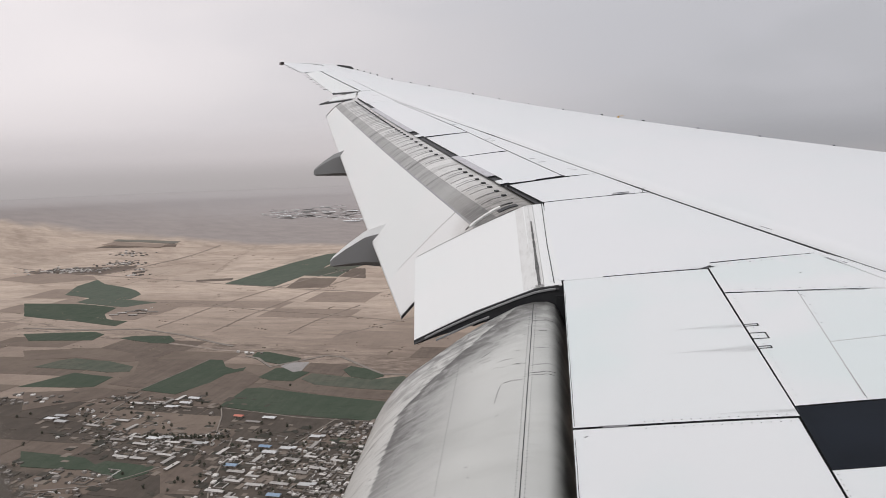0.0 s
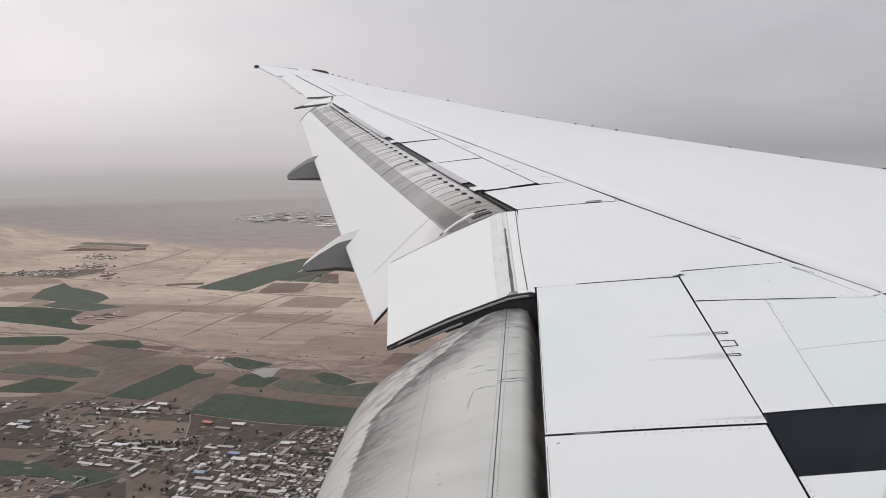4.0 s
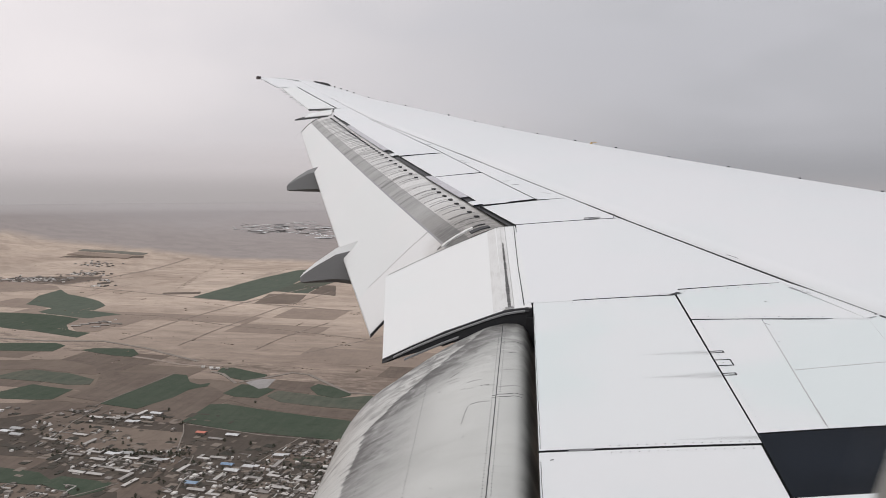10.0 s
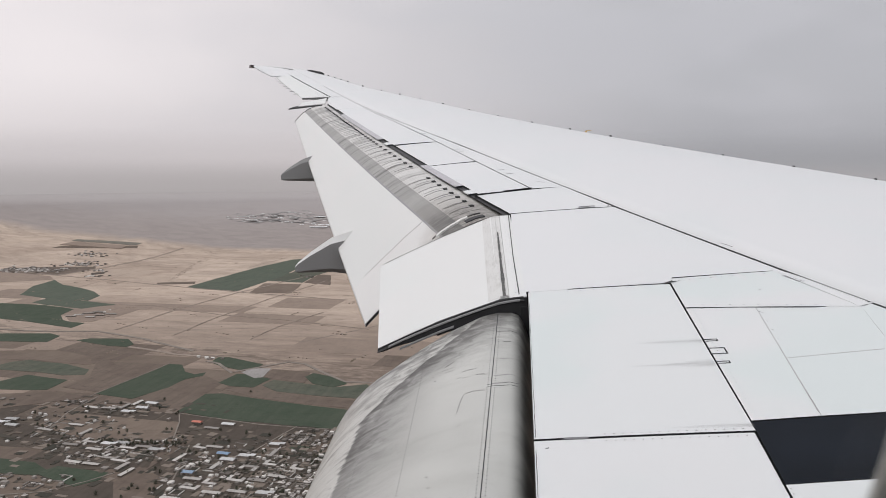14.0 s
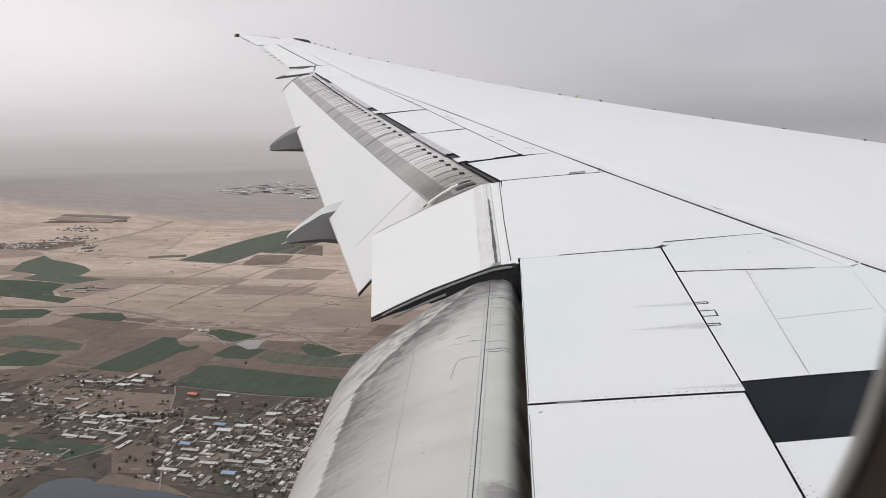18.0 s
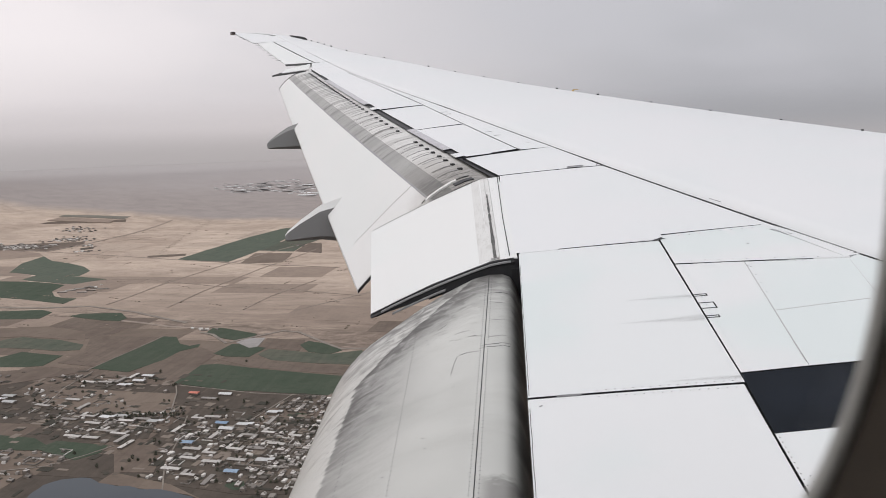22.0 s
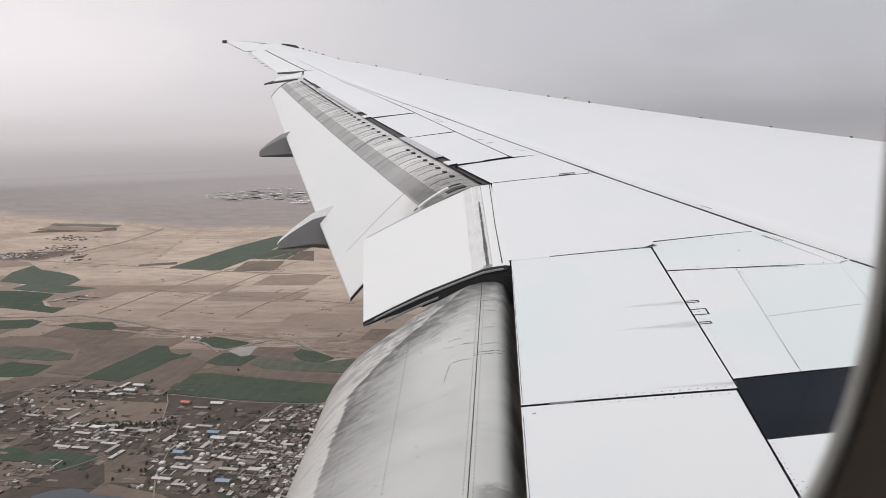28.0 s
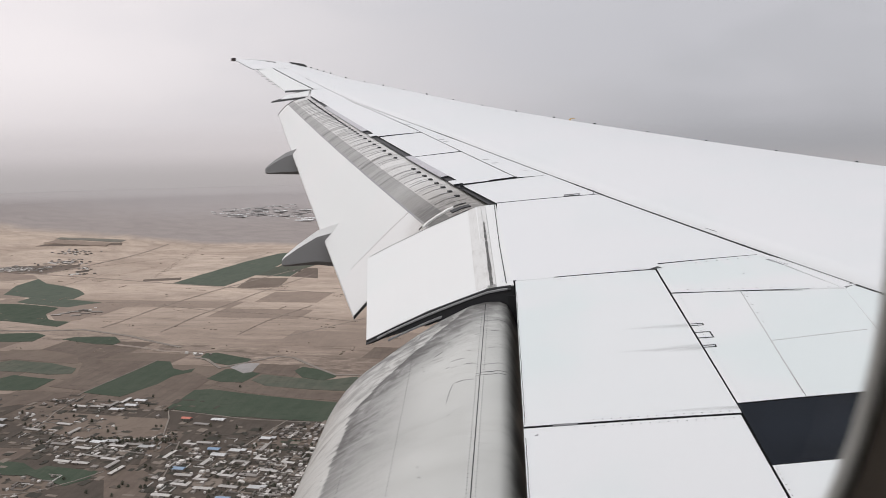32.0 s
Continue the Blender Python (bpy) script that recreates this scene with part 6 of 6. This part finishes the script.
for x, y, turn in extra:
    stuff_house(x, y, turn)
for cx, cy, sx, sy, n in ((-345, 855, 100, 90, 120), (-270, 900, 60, 130, 110), (-560, 945, 85, 45, 60), (-700, 1090, 100, 60, 30), (-650, 990, 80, 40, 24), (-640, 815, 80, 45, 30), (-420, 960, 90, 50, 36)):
    for _ in range(n):
        x, y = cx + sx * rnd.uniform(-1, 1), cy + sy * rnd.uniform(-1, 1)
        if not wet(x, y):
            stuff_house(x, y, -8 + rnd.choice((0, 90)) + rnd.uniform(-6, 6), 0.35 + 0.35 * rnd.random())
    for _ in range(n // 3):
        x, y = cx + sx * rnd.uniform(-1, 1), cy + sy * rnd.uniform(-1, 1)
        if wet(x, y):
            continue
        w, d = rnd.uniform(9, 22), rnd.uniform(9, 18)
        for ox, oy, a, b in ((0, d / 2, w, 0.7), (0, -d / 2, w, 0.7), (w / 2, 0, 0.7, d), (-w / 2, 0, 0.7, d)):
            if rnd.random() < 0.7:
                q = radians(-8)
                pieces.append(box(x + ox * math.cos(q) - oy * math.sin(q), y + ox * math.sin(q) + oy * math.cos(q), GROUND + 1.0, a, b, 1.9, q))
# villages far out on the plain, and the walled compound among the green fields
for cx, cy, sx, sy, n in ((-1850, 2600, 150, 70, 230), (-1740, 2780, 90, 60, 80), (-1830, 2990, 80, 50, 50), (-1560, 2610, 40, 30, 14), (-1130, 1850, 45, 30, 14), (-741, 2560, 40, 30, 10), (-620, 1440, 50, 10, 7), (-1500, 2480, 40, 20, 10), (-1050, 1000, 90, 40, 30), (-900, 1130, 70, 30, 20)):
    for _ in range(n):
        stuff_house(rnd.gauss(cx, sx * 0.5), rnd.gauss(cy, sy * 0.5), rnd.choice((10, 100)) + rnd.uniform(-5, 5), 1.0 + 0.25 * (cy > 2000))
v, f = joined(pieces)
tagged(new("village_houses", mesh_from("village_houses", v, f, VILLAGE)), "low flat-roofed houses of villages on the plain", "houses", kind="stuff")
# the long barracks of the compound
for k in range(7):
    place(4, -1165 + 14 * k + rnd.uniform(-4, 4), 1800 + 20 * (k % 4) + rnd.uniform(-3, 3), 8 + rnd.uniform(-4, 4))

# yards and gardens between the houses
pieces = []
for cx, cy, sx, sy, lean, n in ((-340, 855, 150, 110, -8, 330), (-270, 930, 70, 150, -8, 160), (-560, 940, 120, 60, -8, 130), (-700, 1010, 140, 70, -8, 60), (-640, 1125, 130, 40, -8, 80), (-190, 880, 110, 170, -8, 150), (-640, 820, 140, 60, -8, 50), (-440, 1020, 120, 40, -8, 40)):
    for _ in range(n):
        x, y = rnd.gauss(cx, sx * 0.5), rnd.gauss(cy, sy * 0.5)
        if wet(x, y):
            continue
        pieces.append(box(x, y, GROUND + 0.28 + 0.0012 * (len(pieces) % 400), 5 + 16 * rnd.random() ** 2, 4 + 9 * rnd.random(), 0.6, radians(lean + rnd.choice((0, 90)) + rnd.uniform(-6, 6))))
v, f = joined(pieces)
tagged(new("garden_plots", mesh_from("garden_plots", v, f, GARDENS)), "small yards and gardens between village houses", "gardens", kind="stuff")

# scrub and dung heaps scattered over the dry plain
rnd = random.Random(21)
pieces = []
for _ in range(200):
    y = 1420 + 1750 * rnd.random()
    x = rnd.uniform(-0.95 * y, 120)
    row = rnd.random() < 0.4
    n = rnd.randint(2, 4) if row else 1
    lean = rnd.choice((-0.32, 1.45, -0.3)) + rnd.uniform(-0.1, 0.1)
    for j in range(n):
        px, py = x + j * 11 * math.cos(lean), y + j * 11 * math.sin(lean)
        s = (1.0 + 2.2 * rnd.random() ** 2) * (0.7 + y / 3000)
        ring = [(px + s * (0.7 + 0.6 * rnd.random()) * math.cos(q * 1.0472), py + 0.7 * s * (0.7 + 0.6 * rnd.random()) * math.sin(q * 1.0472), land_z(px, py) + 1.45) for q in range(6)]
        pieces.append((ring + [(px, py, land_z(px, py) + 1.9)] + [(a, b, c - 1.6) for a, b, c in ring], [(q, (q + 1) % 6, 6) for q in range(6)] + [(q, q + 7, (q + 1) % 6 + 7, (q + 1) % 6) for q in range(6)]))
for belt in (((-1181, 2365), (-1254, 2671), (-1328, 3027), (-1353, 3224)), ((-1599, 2528), (-1585, 2825), (-1487, 3070), (-1341, 3227))):
    for (ax, ay), (bx, by) in zip(belt, belt[1:]):
        for _ in range(int(math.dist((ax, ay), (bx, by)) / 2.5)):
            u = rnd.random()
            if noise.noise(Vector((u * 9, ax, 0))) < -0.1:
                continue
            px, py = ax + (bx - ax) * u + rnd.gauss(0, 9), ay + (by - ay) * u + rnd.gauss(0, 6)
            s = 0.9 + 2.2 * rnd.random() ** 2
            ring = [(px + s * (0.7 + 0.8 * rnd.random()) * math.cos(q * 1.0472), py + s * (0.7 + 0.8 * rnd.random()) * math.sin(q * 1.0472), land_z(px, py) + 0.2) for q in range(6)]
            pieces.append((ring + [(px, py, land_z(px, py) + 1.2)], [(q, (q + 1) % 6, 6) for q in range(6)]))
v, f = joined(pieces)
tagged(new("scrub", mesh_from("scrub", v, f, SCRUB)), "low dry scrub and heaps dotted over the plain", "scrub", kind="stuff")
rnd = random.Random(12)

# industrial town far off on the slope
pieces = []
for _ in range(380):
    x = -1560 + abs(rnd.gauss(0, 1)) * 560 + 160 * rnd.random()
    y = 3790 + 35 * math.sin(x / 70) + (70 + 170 * min(1.0, (x + 1700) / 500)) * rnd.random() ** 1.2
    big = rnd.random() < 0.14
    w, d = (40 + 45 * rnd.random(), 16 + 18 * rnd.random()) if big else (8 + 18 * rnd.random(), 6 + 8 * rnd.random())
    pieces.append(box(x, y, land_z(x, y) + 0.3, w, d, 1.6, rnd.choice((0.02, 0.02, 0.10, -0.3)) + rnd.uniform(-0.06, 0.06)))
v, f = joined(pieces)
tagged(new("industrial_town", mesh_from("industrial_town", v, f, FAR_SHEDS)), "industrial town of white sheds on the far slope", "town", kind="stuff")

# ---------------------------------------------------------------- trees and hedges


def tree_mesh(seed, h):
    r = random.Random(seed)
    bm = bmesh.new()
    bmesh.ops.create_cone(bm, cap_ends=False, segments=5, radius1=0.3, radius2=0.12, depth=h * 0.5, matrix=Matrix.Translation((0, 0, h * 0.25)))
    trunk = bpy.data.meshes.new("trunk")
    bm.to_mesh(trunk)
    bm.free()
    trunk.materials.append(BARK)
    pieces = []
    for _ in range(46):
        a, u = r.uniform(0, 6.28), r.random() ** 0.6
        z = h * (0.16 + 0.84 * r.random())
        w = h * 0.44 * u * math.sin(math.pi * min(0.95, max(0.12, (z / h - 0.1) / 0.9)))
        c = Vector((w * math.cos(a), w * math.sin(a), z))
        s = 0.45 + 0.5 * r.random()
        q = Euler((r.uniform(0, 3), r.uniform(0, 3), r.uniform(0, 3))).to_matrix()
        pts = [c + q @ (Vector(p) * s) for p in ((1, 0, 0), (-1, 0, 0), (0, 1, 0), (0, -1, 0), (0, 0, 0.7), (0, 0, -0.7))]
        pieces.append(([tuple(p) for p in pts], [(0, 2, 4), (2, 1, 4), (1, 3, 4), (3, 0, 4), (2, 0, 5), (1, 2, 5), (3, 1, 5), (0, 3, 5)]))
    v, f = joined(pieces)
    return trunk, mesh_from("crown", v, f, TREE)


TREES = []
for s in range(4):
    trunk, crown = tree_mesh(s, 4.2 + 0.7 * s)
    ob = new("tree", trunk)
    c = new("crown", crown)
    c.parent = ob
    tagged(ob, "dusty dark green tree beside the houses", "tree", "village trees")
    TREES.append([ob, False])
for n in range(190):
    if n < 100:
        x, y = rnd.gauss(-340, 90), rnd.gauss(870, 75)
    elif n < 150:
        x, y = -600 + 2.6 * (n - 100) + rnd.uniform(-5, 5), 972 + rnd.uniform(-7, 7)
    else:
        x, y = rnd.gauss(-600, 110), rnd.gauss(1000, 75)
    if wet(x, y):
        continue
    t = TREES[n % 4]
    m = pose(x, y, land_z(x, y) - 0.2, 0, 0, rnd.uniform(0, 360))
    if not t[1]:
        t[0].matrix_basis, t[1] = m, True
    else:
        copy_thing(t[0], m)
